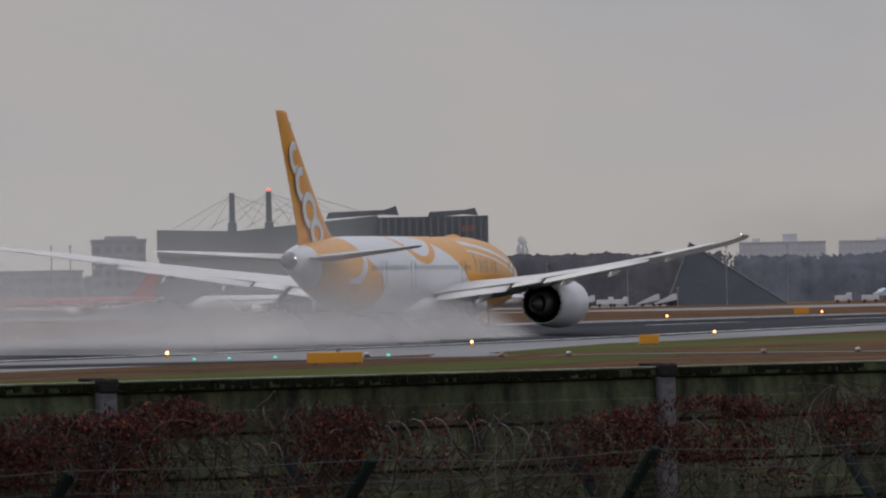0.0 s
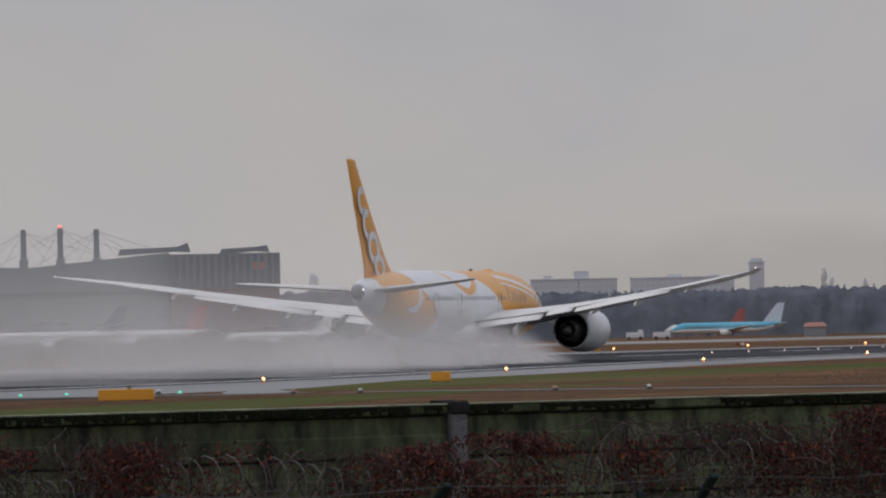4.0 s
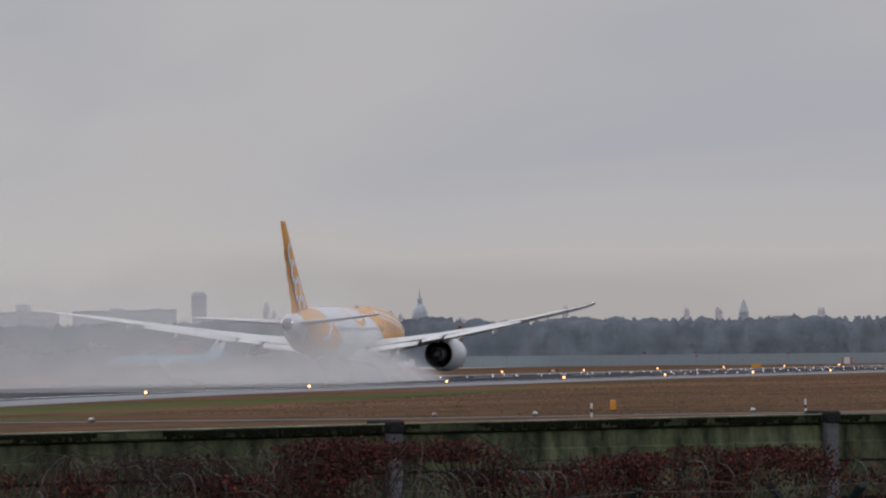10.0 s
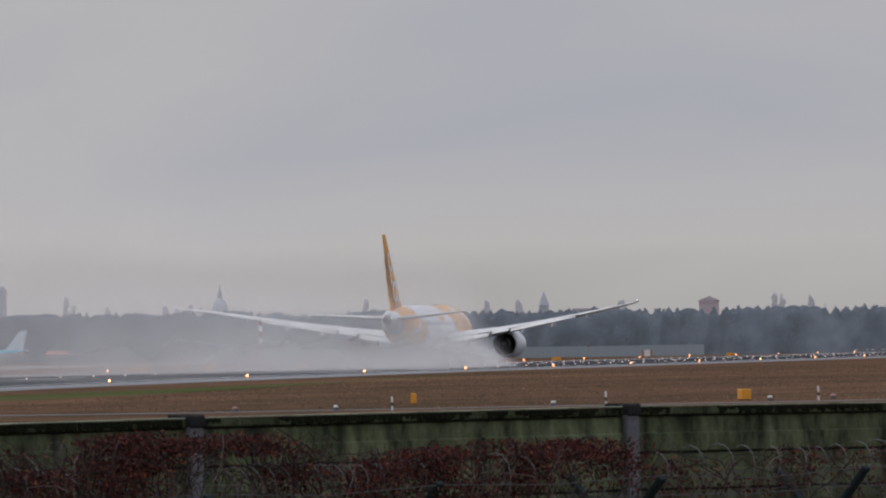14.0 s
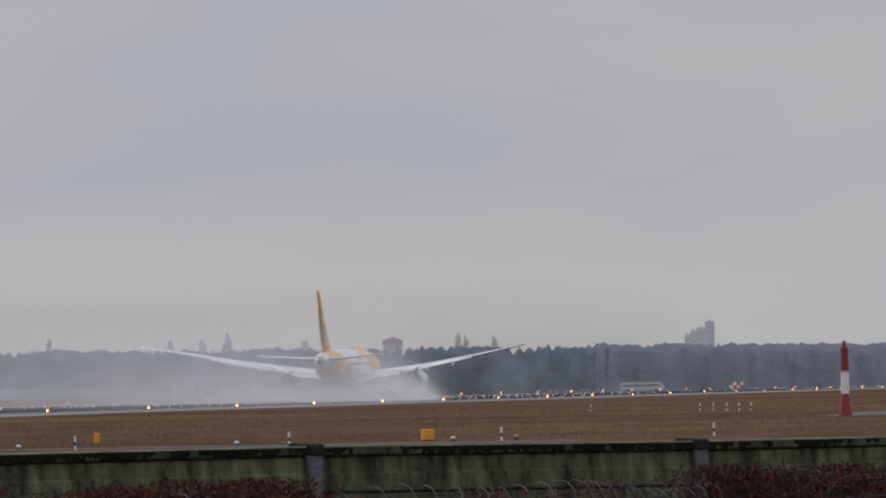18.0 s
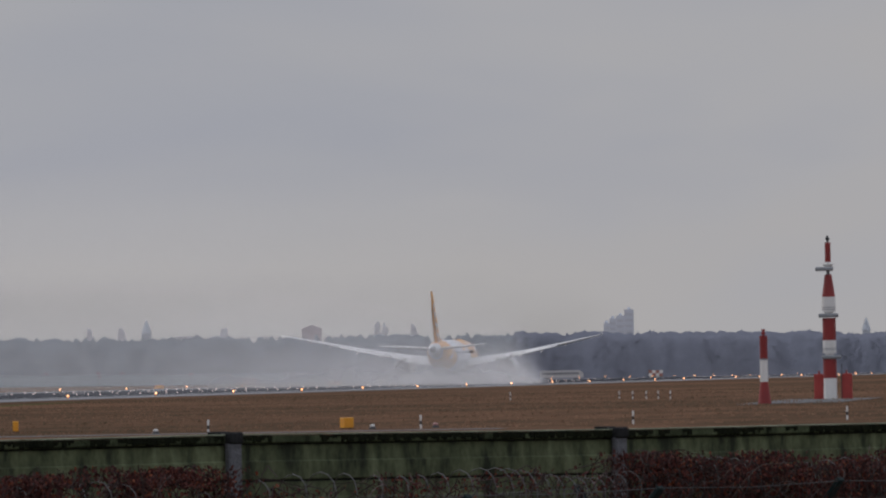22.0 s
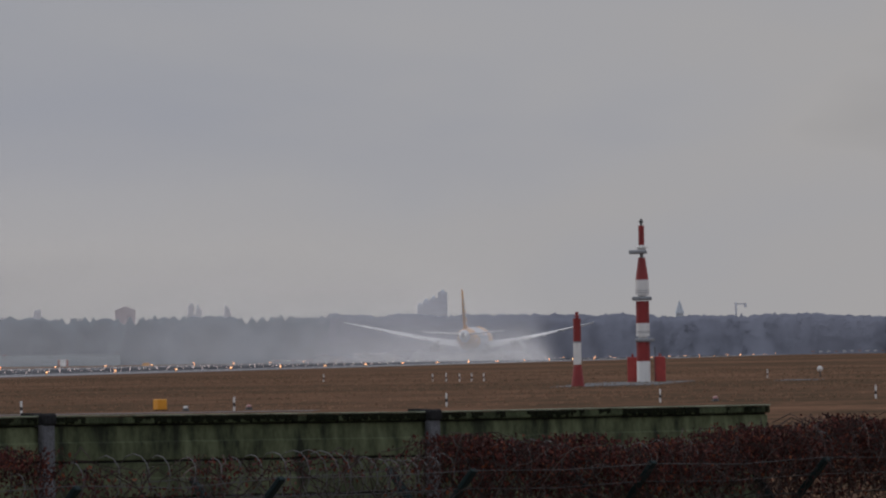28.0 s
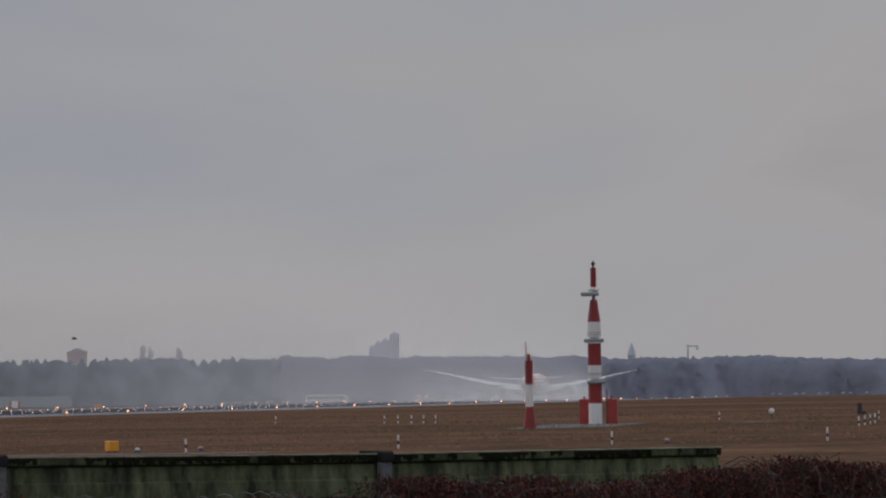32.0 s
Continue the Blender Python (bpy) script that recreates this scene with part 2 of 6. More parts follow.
# ---------------------------------------------------------------- ground
def sheet(name, xs, ys, material, lift, label, kind="structure"):
    """A sheet over the ground, cut into rows and columns so that it follows the fall."""
    verts = [(x, y, gz(x, y) + lift) for y in ys for x in xs]
    k = len(xs)
    faces = [(j * k + i, j * k + i + 1, (j + 1) * k + i + 1, (j + 1) * k + i) for j in range(len(ys) - 1) for i in range(k - 1)]
    if lift:
        n = len(verts)
        rim = [i for i in range(k)] + [j * k + k - 1 for j in range(1, len(ys))] + [(len(ys) - 1) * k + i for i in range(k - 2, -1, -1)] + [j * k for j in range(len(ys) - 2, 0, -1)]
        verts += [(verts[i][0], verts[i][1], verts[i][2] - 0.4) for i in rim]
        for a in range(len(rim)):
            b = (a + 1) % len(rim)
            faces.append((rim[a], n + a, n + b, rim[b]))
    me = bpy.data.meshes.new(name)
    me.from_pydata(verts, [], faces)
    me.materials.append(material)
    return tagged(new(name, me), label, kind=kind)


def strip(name, pts, material, z, label, kind="structure"):
    """A flat paved or grown sheet, with a rim that goes down into the ground."""
    bm = bmesh.new()
    top = [bm.verts.new((x, y, z + gz(x, y))) for x, y in pts]
    bm.faces.new(top)
    low = [bm.verts.new((x, y, -0.3 + gz(x, y))) for x, y in pts]
    k = len(pts)
    for i in range(k):
        bm.faces.new((top[i], low[i], low[(i + 1) % k], top[(i + 1) % k]))
    bmesh.ops.recalc_face_normals(bm, faces=bm.faces)
    return tagged(part(name, bm, material), label, kind=kind)


YS = [-400] + list(range(300, 660, 20)) + list(range(660, 2760, 60)) + [3300]
sheet("ground", [-6000, -2500, -1200, -800, -620, -560, -500, -440, -380, -330, -310, -265, -220, RX - 33, RX, RX + 31, RX + 48, -110, -60, 0, 100, 400, 1200, 6000],
      [-3000, -500, 0, 200] + list(range(300, 660, 20)) + list(range(660, 2760, 60)) + [3200, 4200, 7000], M_GRASS, 0, "brown winter grass of a flat airfield")
sheet("runway", [RX - 33, RX - 23, RX, RX + 22, RX + 31], YS, M_SHOULDER, 0.02, "wet pale concrete runway shoulders")
sheet("runway_asphalt", [RX - 23, RX, RX + 22], YS, M_RUNWAY, 0.04, "wet dark asphalt runway")


# ---------------------------------------------------------------- airliner
def livery():
    """Yellow and white skin: curved bands along the body (y: metres from the tail, z: height)."""
    m = bpy.data.materials.new("yellow_white_livery")
    m.use_nodes = True
    nt = m.node_tree
    p = nt.nodes["Principled BSDF"]
    p.inputs["Roughness"].default_value = 0.3
    p.inputs["Coat Weight"].default_value = 0.1
    tc = nt.nodes.new("ShaderNodeTexCoord")
    sp = nt.nodes.new("ShaderNodeSeparateXYZ")
    nt.links.new(tc.outputs["Object"], sp.inputs[0])
    X, Y, Z = sp.outputs

    def op(kind, a, b=None, c=None):
        n = nt.nodes.new("ShaderNodeMath")
        n.operation = kind
        for i, v in enumerate((a, b, c)):
            if v is None:
                continue
            if isinstance(v, (int, float)):
                n.inputs[i].default_value = v
            else:
                nt.links.new(v, n.inputs[i])
        return n.outputs[0]

    def ring_band(cy, cz, r0, r1):
        dy, dz = op("SUBTRACT", Y, cy), op("SUBTRACT", Z, cz)
        d = op("SQRT", op("ADD", op("MULTIPLY", dy, dy), op("MULTIPLY", dz, dz)))
        return op("MULTIPLY", op("GREATER_THAN", d, r0), op("LESS_THAN", d, r1))

    # front: all yellow before a slanting, waved line
    edge = op("ADD", 34.3, op("MULTIPLY", op("SINE", op("MULTIPLY", Z, 1.2)), 0.8))
    edge = op("SUBTRACT", edge, op("MULTIPLY", op("SUBTRACT", Z, 5.0), 2.6))
    front = op("GREATER_THAN", Y, edge)
    # thin white streaks sweeping forward over the crown
    bow = op("SUBTRACT", 7.45, op("MULTIPLY", op("MULTIPLY", op("SUBTRACT", Y, 33.0), op("SUBTRACT", Y, 33.0)), 0.0085))
    for off, half in ((0.0, 0.16), (-0.62, 0.08)):
        d = op("ABSOLUTE", op("SUBTRACT", Z, op("ADD", bow, off)))
        front = op("MULTIPLY", front, op("SUBTRACT", 1.0, op("MULTIPLY", op("LESS_THAN", d, half), op("GREATER_THAN", Y, 36.5))))
    # a thin swoosh ahead of it, over the wing
    front = op("MAXIMUM", front, op("MULTIPLY", ring_band(25.0, 11.6, 5.3, 5.9), op("LESS_THAN", Y, 30.0)))
    # rear: yellow from behind the tail cone to a bowed line
    rear_edge = op("ADD", 12.8, op("MULTIPLY", op("COSINE", op("MULTIPLY", op("SUBTRACT", Z, 3.6), 0.75)), 2.3))
    rear = op("MULTIPLY", op("GREATER_THAN", Y, op("ADD", 3.0, op("MULTIPLY", op("SUBTRACT", 8.0, Z), 0.55))), op("LESS_THAN", Y, rear_edge))
    leaf = op("MULTIPLY", ring_band(9.2, 6.6, 1.9, 2.6), op("MULTIPLY", op("GREATER_THAN", Y, 8.9), op("GREATER_THAN", Z, 4.3)))
    rear = op("MULTIPLY", rear, op("SUBTRACT", 1.0, leaf))
    mask = op("MAXIMUM", front, rear)
    mix = nt.nodes.new("ShaderNodeMix")
    mix.data_type = "RGBA"
    mix.inputs["A"].default_value, mix.inputs["B"].default_value = (0.76, 0.77, 0.79, 1), (0.82, 0.36, 0.022, 1)
    nt.links.new(mask, mix.inputs["Factor"])
    dirt = nt.nodes.new("ShaderNodeTexNoise")
    dirt.inputs["Scale"].default_value, dirt.inputs["Detail"].default_value = 0.9, 6
    nt.links.new(tc.outputs["Object"], dirt.inputs["Vector"])
    dm = nt.nodes.new("ShaderNodeMapRange")
    dm.inputs["To Min"].default_value, dm.inputs["To Max"].default_value = 0.86, 1.08
    nt.links.new(dirt.outputs[0], dm.inputs["Value"])
    hsv = nt.nodes.new("ShaderNodeHueSaturation")
    nt.links.new(dm.outputs[0], hsv.inputs["Value"])
    nt.links.new(mix.outputs["Result"], hsv.inputs["Color"])
    nt.links.new(hsv.outputs[0], p.inputs["Base Color"])
    return m


M_LIVERY = livery()
M_FIN = mat("yellow_fin_paint", (0.82, 0.35, 0.018), 0.4, (0.74, 0.305, 0.016), scale=0.5, coat=0.1)
M_AIRWHITE = mat("white_aircraft_paint", (0.76, 0.77, 0.78), 0.35, (0.66, 0.67, 0.68), scale=0.7, coat=0.2)
M_WING = mat("light_grey_wing_paint", (0.77, 0.76, 0.74), 0.45, (0.68, 0.67, 0.65), scale=0.8, stretch=(1, 0.3, 1))
M_FLAP = mat("white_flap_paint", (0.87, 0.85, 0.81), 0.5, (0.78, 0.76, 0.73), scale=0.8)
M_EXHAUST = mat("dark_exhaust_metal", (0.085, 0.083, 0.085), 0.5, (0.12, 0.115, 0.11), scale=2, metal=0.5)
M_TAILCONE = mat("bare_grey_metal", (0.17, 0.17, 0.18), 0.4, (0.24, 0.24, 0.25), scale=3, metal=0.6)
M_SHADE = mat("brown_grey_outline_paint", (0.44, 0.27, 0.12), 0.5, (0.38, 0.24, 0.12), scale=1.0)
M_PANE = mat("hazy_cabin_window", (0.27, 0.28, 0.3), 0.3, (0.22, 0.23, 0.25), scale=3)
M_GLASS = mat("dark_window_glass", (0.02, 0.022, 0.026), 0.12, (0.03, 0.03, 0.035), scale=3)
M_TYRE = mat("black_tyre_rubber", (0.02, 0.02, 0.02), 0.8, (0.03, 0.03, 0.03), scale=5)


def airfoil(x, le, te, z, t, tilt=0.0, n=9):
    """A wing section at span x, from leading edge to trailing edge (y falls aft), thickness t."""
    pts = []
    c = le - te
    for i in range(n + 1):
        u = 0.5 - 0.5 * math.cos(math.pi * i / n)
        h = t * (2.97 * math.sqrt(u) - 1.26 * u - 3.516 * u * u + 2.843 * u ** 3 - 1.015 * u ** 4)
        pts.append((u, h))
    loop = [(x, le - u * c, z + h * 0.55 + tilt * u * c) for u, h in pts]
    loop += [(x, le - u * c, z - h * 0.45 + tilt * u * c) for u, h in reversed(pts[1:-1])]
    return loop


def body_ring(y, w, h, cz, n=40):
    return [(w * math.sin(2 * math.pi * i / n), y, cz + h * math.cos(2 * math.pi * i / n)) for i in range(n)]


wings = []


def airliner():
    air = empty("airliner")
    tagged(air, "yellow and white twin-engine airliner taking off on a wet runway", "airliner")
    bm = bmesh.new()
    rows = [(0.9, 0.62, 0.66, 6.02), (2.0, 0.9, 0.95, 5.98), (3.5, 1.22, 1.3, 5.9), (5.5, 1.6, 1.7, 5.74), (8, 2.02, 2.15, 5.48), (11, 2.42, 2.55, 5.2),
            (14, 2.7, 2.8, 5.0), (17, 2.84, 2.93, 4.88), (20, 2.88, 2.97, 4.85), (26, 2.88, 2.97, 4.85), (33, 2.88, 2.97, 4.85), (40, 2.88, 2.97, 4.85),
            (43, 2.86, 2.94, 4.84), (46, 2.72, 2.78, 4.78), (48.5, 2.42, 2.45, 4.66), (50.6, 1.98, 1.98, 4.5), (52.4, 1.42, 1.4, 4.32),
            (53.7, 0.85, 0.85, 4.18), (54.4, 0.42, 0.42, 4.1), (54.8, 0.1, 0.1, 4.08)]
    rings(bm, [body_ring(*r) for r in rows])
    fus = part("fuselage", bm, M_LIVERY, air, "white and yellow fuselage", True)
    bm = bmesh.new()
    rings(bm, [body_ring(y, r, r * 1.05, z, 20) for y, r, z in ((-0.05, 0.2, 6.06), (0.0, 0.36, 6.05), (0.15, 0.42, 6.05), (0.93, 0.63, 6.02))])
    part("tail_cone", bm, M_TAILCONE, fus, "bare grey metal exhaust cone", True)
    bm = bmesh.new()
    turned(bm, [(0.075, 0), (0.075, 0.03), (0.04, 0.07)], 10)
    o = part("tail_light", bm, glow("white_tail_light", (1, 0.95, 0.85), 4), fus)
    o.matrix_basis = pose(0.5, 0.75, 6.2, 0, 90, 0)
    again(o, "tail_light", fus, pose(-0.5, 0.75, 6.2, 0, -90, 0))
    # wing box fairing
    bm = bmesh.new()
    rings(bm, [body_ring(y, w, h, z, 28) for y, w, h, z in ((22.5, 1.2, 0.3, 2.2), (25, 2.7, 1.1, 2.6), (29, 3.15, 1.35, 2.7), (36, 3.15, 1.35, 2.7), (40.5, 2.6, 1.0, 2.6), (43, 1.2, 0.3, 2.3))])
    part("belly_fairing", bm, M_AIRWHITE, fus, "", True)
    # satellite dome on the crown
    bm = bmesh.new()
    rings(bm, [body_ring(y, w, h, 7.70, 16) for y, w, h in ((38.9, 0.15, 0.04), (39.5, 0.5, 0.24), (40.4, 0.55, 0.3), (41.3, 0.4, 0.2), (41.8, 0.1, 0.04))])
    part("antenna_dome", bm, M_FIN, fus, "", True)
    bm = bmesh.new()
    turned(bm, [(0.16, 0), (0.15, 0.1), (0.08, 0.19), (0.01, 0.22)], 10)
    o = part("beacon", bm, mat("dull_red_beacon_lens", (0.16, 0.04, 0.035), 0.2), fus, "unlit dull red beacon lens", True)
    o.matrix_basis = pose(0, 35, 7.8)
    # cabin windows
    bm = bmesh.new()
    n = 10
    vs = [bm.verts.new((0, 0.125 * math.cos(2 * math.pi * i / n), 0.2 * math.sin(2 * math.pi * i / n))) for i in range(n)]
    vb = [bm.verts.new((-0.08, v.co.y, v.co.z)) for v in vs]
    bm.faces.new(vs)
    for i in range(n):
        bm.faces.new((vs[i], vb[i], vb[(i + 1) % n], vs[(i + 1) % n]))
    first = part("cabin_window", bm, M_PANE, fus)
    k = 0
    for side in (1, -1):
        for i in range(54):
            y = 12.5 + i * 0.62
            if i in (13, 14, 33, 34) or y > 35.5:
                continue
            w = 2.88 if y > 18 else 2.88 - (18 - y) ** 1.6 * 0.017
            m = pose(side * (w * math.cos(0.2) + 0.012), y, 5.45, 0, -side * 11, 0 if side > 0 else 180)
            if k == 0:
                first.matrix_basis = m
            else:
                again(first, "cabin_window", fus, m)
            k += 1
    # plain white bars where the body carries writing
    for side in (1, -1):
        for k, (y, z, h) in enumerate(((37.2, 5.9, 1.5), (38.3, 5.6, 1.0), (39.2, 5.5, 0.8), (40.1, 5.6, 1.1), (41.2, 5.45, 0.75), (42.2, 5.5, 0.8))):
            bm = bmesh.new()
            n = 5
            vs = []
            for i in range(n + 1):
                zz = z - h / 2 + h * i / n
                w = 2.88 * math.sqrt(max(0.0, 1 - ((zz - 4.85) / 2.97) ** 2)) + 0.015
                vs.append([bm.verts.new((side * w, y + (zz - z) * 0.35 + dy, zz)) for dy in (-0.14, 0.14)])
            for i in range(n):
                bm.faces.new((vs[i][0], vs[i][1], vs[i + 1][1], vs[i + 1][0]))
            bmesh.ops.solidify(bm, geom=bm.faces[:], thickness=0.02)
            part("lettering_bar", bm, M_AIRWHITE, fus, "white lettering bar")
    # doors
    for side in (1, -1):
        for y in (14.5, 21.2, 33.8, 46.8):
            w = 2.87 if y > 18 else 2.76
            if y > 46:
                w = 2.63
            bm = bmesh.new()
            for a, b, c, d in ((-0.55, -0.52, -1, 0.95), (0.52, 0.55, -1, 0.95), (-0.55, 0.55, -1.03, -1), (-0.55, 0.55, 0.95, 0.98)):
                box(bm, -0.03, 0.012, a, b, c, d)
            o = part("cabin_door", bm, M_GREY, fus, "grey outlined cabin door")
            o.matrix_basis = pose(side * w, y, 4.9, 0, 0, 0 if side > 0 else 180)
    # fin
    bm = bmesh.new()
    st = []
    for z, le, te, t in ((7.0, 12.0, 2.9, 0.72), (8.0, 9.9, 2.8, 0.66), (9.2, 8.4, 2.3, 0.6), (12, 5.4, 0.85, 0.46), (15, 2.4, -0.65, 0.32), (16.2, 1.1, -1.25, 0.26), (16.6, 1.0, -1.45, 0.18), (16.75, 0.2, -1.5, 0.1)):
        st.append([(zz - z, y, x) for x, y, zz in airfoil(z, le, te, z, t)])
    rings(bm, [[((q[0]) * 1.0, q[1], q[2]) for q in loop] for loop in st])
    fin = part("fin", bm, M_FIN, air, "tall yellow tail fin", True)
    bm = bmesh.new()
    box(bm, -0.02, 0.02, -0.02, 0.02, 0, 8.6)
    o = part("rudder_gap", bm, M_GREY, fin)
    o.matrix_basis = pose(0.0, 4.9, 7.9, 21.5, 0, 0)
    # white ring shapes on the fin, in place of a name
    def oval(yc, zc, ry, rz, wide, x, gap=0.0):
        bm = bmesh.new()
        n = 26
        span = 2 * math.pi - gap
        outer, inner = [], []
        for i in range(n + 1):
            a = math.pi * 0.1 + gap / 2 + span * i / n
            outer.append((yc + ry * math.cos(a) - (rz * math.sin(a)) * 0.28, zc + rz * math.sin(a)))
            inner.append((yc + (ry - wide) * math.cos(a) - ((rz - wide) * math.sin(a)) * 0.28, zc + (rz - wide) * math.sin(a)))
        xo = x
        vo = [bm.verts.new((xo, y, z)) for y, z in outer]
        vi = [bm.verts.new((xo, y, z)) for y, z in inner]
        for i in range(n):
            bm.faces.new((vo[i], vo[i + 1], vi[i + 1], vi[i]))
        r = bmesh.ops.extrude_face_region(bm, geom=bm.faces[:])
        bmesh.ops.translate(bm, verts=[v for v in r["geom"] if isinstance(v, bmesh.types.BMVert)], vec=(-0.02 if x > 0 else 0.02, 0, 0))
        bmesh.ops.recalc_face_normals(bm, faces=bm.faces)
        return bm

    for side in (1, -1):
        for yc, zc, ry, rz, gap, xx in ((2.1, 13.35, 1.2, 1.2, 1.5, 0.17), (3.45, 11.45, 1.4, 1.3, 1.7, 0.22), (4.85, 9.6, 1.5, 1.35, 0.0, 0.28), (6.3, 8.0, 1.4, 1.15, 0.0, 0.33)):
            part("emblem_outline", oval(yc - 0.06, zc - 0.04, ry + 0.07, rz + 0.06, 0.72, side * (xx + 0.02), gap * 0.8), M_SHADE, fin, "grey outline of a white ring")
            part("emblem_ring", oval(yc, zc, ry, rz, 0.6, side * (xx + 0.045), gap), M_AIRWHITE, fin, "white ring shape")
    # tailplane
    for side in (1, -1):
        bm = bmesh.new()
        rings(bm, [airfoil(side * x, le, te, z, t) for x, le, te, z, t in ((0.6, 8.3, 2.4, 6.15, 0.62), (4, 6.0, 1.35, 6.4, 0.45), (8, 3.3, 0.05, 6.72, 0.28), (9.5, 2.1, -0.5, 6.85, 0.18), (9.9, 1.2, -0.7, 6.9, 0.06))])
        part("tailplane", bm, M_WING, air, "light grey tailplane", True)
        # wing
        bm = bmesh.new()
        rings(bm, [airfoil(side * x, le, te, z, t) for x, le, te, z, t in (
            (2.2, 39.6, 26.6, 3.45, 1.7), (6, 37.0, 26.9, 3.85, 1.35), (9.9, 34.4, 27.0, 4.35, 1.0), (15, 31.0, 25.0, 5.05, 0.75), (20, 27.6, 22.6, 5.8, 0.55),
            (24.5, 24.6, 20.4, 6.5, 0.42), (27, 22.1, 18.4, 6.88, 0.32), (28.8, 19.2, 16.2, 7.16, 0.22), (29.7, 16.9, 14.5, 7.33, 0.13), (30.06, 15.0, 13.4, 7.42, 0.05))])
        wing = part("wing", bm, M_WING, air, "light grey upswept wing", True)
        wings.append((side, wing))
        for name, x0, x1, te0, te1, z0, z1, c0, c1, drop in (
                ("inboard_flap", 3.1, 8.5, 27.0, 27.15, 3.42, 4.0, 2.0, 1.8, 15), ("flaperon", 8.9, 11.2, 27.1, 26.6, 4.1, 4.42, 1.5, 1.4, 11),
                ("outboard_flap", 11.5, 20.6, 26.6, 22.45, 4.45, 5.8, 1.5, 1.0, 14), ("aileron", 20.9, 26.2, 22.3, 19.2, 5.9, 6.75, 0.9, 0.6, 5)):
            bm = bmesh.new()
            st = []
            for i in range(4):
                u = i / 3
                x, te, z, c = x0 + (x1 - x0) * u, te0 + (te1 - te0) * u, z0 + (z1 - z0) * u, c0 + (c1 - c0) * u
                st.append(airfoil(side * x, te + 0.4, te + 0.4 - c, z + 0.06, 0.26, -math.tan(radians(drop))))
            rings(bm, st)
            part(name, bm, M_FLAP, wing, "lowered white flap", True)
        for x, y0, z, s in ((6.4, 27.0, 3.3, 0.95), (13.2, 25.9, 4.42, 0.8), (17.4, 24.0, 5.0, 0.75), (22.2, 21.8, 5.88, 0.5)):
            bm = bmesh.new()
            rings(bm, [[(side * x + r * s * math.sin(a) * 0.9, y0 + dy * s, z + dz * s + r * s * 1.3 * math.cos(a)) for a in [2 * math.pi * i / 10 for i in range(10)]]
                       for dy, dz, r in ((2.6, 0.1, 0.03), (1.6, -0.05, 0.18), (0.2, -0.15, 0.27), (-0.9, -0.32, 0.2), (-1.6, -0.52, 0.1), (-1.9, -0.6, 0.02))])
            part("flap_fairing", bm, M_FLAP, wing, "", True)
        bm = bmesh.new()
        turned(bm, [(0.05, 0), (0.05, 0.06), (0.02, 0.1)], 8)
        o = part("wingtip_light", bm, glow("wingtip_strobe", (1, 0.95, 0.9), 1.6), wing)
        o.matrix_basis = pose(side * 30.0, 13.5, 7.42)
        # engine
        ex, ez = side * 9.75, 2.62
        bm = bmesh.new()
        st = []
        n = 40
        for y, r in ((37.70, 1.52), (37.95, 1.62), (37.70, 1.72), (36.80, 1.83), (35.20, 1.88), (33.60, 1.83), (32.30, 1.7), (31.50, 1.6)):
            st.append([(ex + r * math.sin(2 * math.pi * i / n), y, ez + r * math.cos(2 * math.pi * i / n)) for i in range(n)])
        # scalloped trailing edge
        st.append([(ex + 1.53 * math.sin(2 * math.pi * i / n), 31.15 - (0.42 if i % 2 else 0.0), ez + 1.53 * math.cos(2 * math.pi * i / n)) for i in range(n)])
        st.append([(ex + 1.46 * math.sin(2 * math.pi * i / n), 31.25 - (0.40 if i % 2 else 0.0), ez + 1.46 * math.cos(2 * math.pi * i / n)) for i in range(n)])
        rings(bm, st, cap=False)
        eng = part("engine_nacelle", bm, M_AIRWHITE, air, "white engine nacelle with a scalloped rear edge", True)
        bm = bmesh.new()
        rings(bm, [[(ex + r * math.sin(2 * math.pi * i / 32), y, ez + r * math.cos(2 * math.pi * i / 32)) for i in range(32)] for y, r in ((31.30, 1.44), (32.00, 1.5), (37, 1.5), (37.68, 1.5))], cap=False)
        part("duct_lining", bm, M_EXHAUST, eng, "dark exhaust duct", True)
        bm = bmesh.new()
        rings(bm, [[(ex + r * math.sin(2 * math.pi * i / 32), y, ez + r * math.cos(2 * math.pi * i / 32)) for i in range(32)] for y, r in ((35.90, 1.3), (33.40, 1.18), (31.80, 1.0), (30.00, 0.74), (29.90, 0.66), (30.40, 0.6))], cap=True)
        part("core_cowl", bm, M_EXHAUST, eng, "dark metal core exhaust", True)
        bm = bmesh.new()
        rings(bm, [[(ex + r * math.sin(2 * math.pi * i / 20), y, ez + r * math.cos(2 * math.pi * i / 20)) for i in range(20)] for y, r in ((30.60, 0.5), (29.60, 0.42), (28.70, 0.2), (28.40, 0.03))])
        part("exhaust_plug", bm, M_EXHAUST, eng, "", True)
        bm = bmesh.new()
        turned(bm, [(1.49, 0), (1.49, 0.05)], 32)
        o = part("fan_disc", bm, M_DARK, eng)
        o.matrix_basis = pose(ex, 36.60, ez, 90, 0, 0)
        bm = bmesh.new()
        rings(bm, [[(ex + w * sx, y, z) for sx, y, z in ((-1, a, z0), (-1, b, z0 + 0.02), (1, b, z0 + 0.02), (1, a, z0))] for w, a, b, z0 in ((0.24, 36.40, 28.60, 3.9), (0.26, 34.80, 29.2, 4.5))])
        part("pylon", bm, M_GREY, air, "grey engine pylon")
        # main gear
        gx = side * 4.9
        bm = bmesh.new()
        tube(bm, (gx, 29.6, 3.2), (gx, 29.6, 0.7), 0.17, 10)
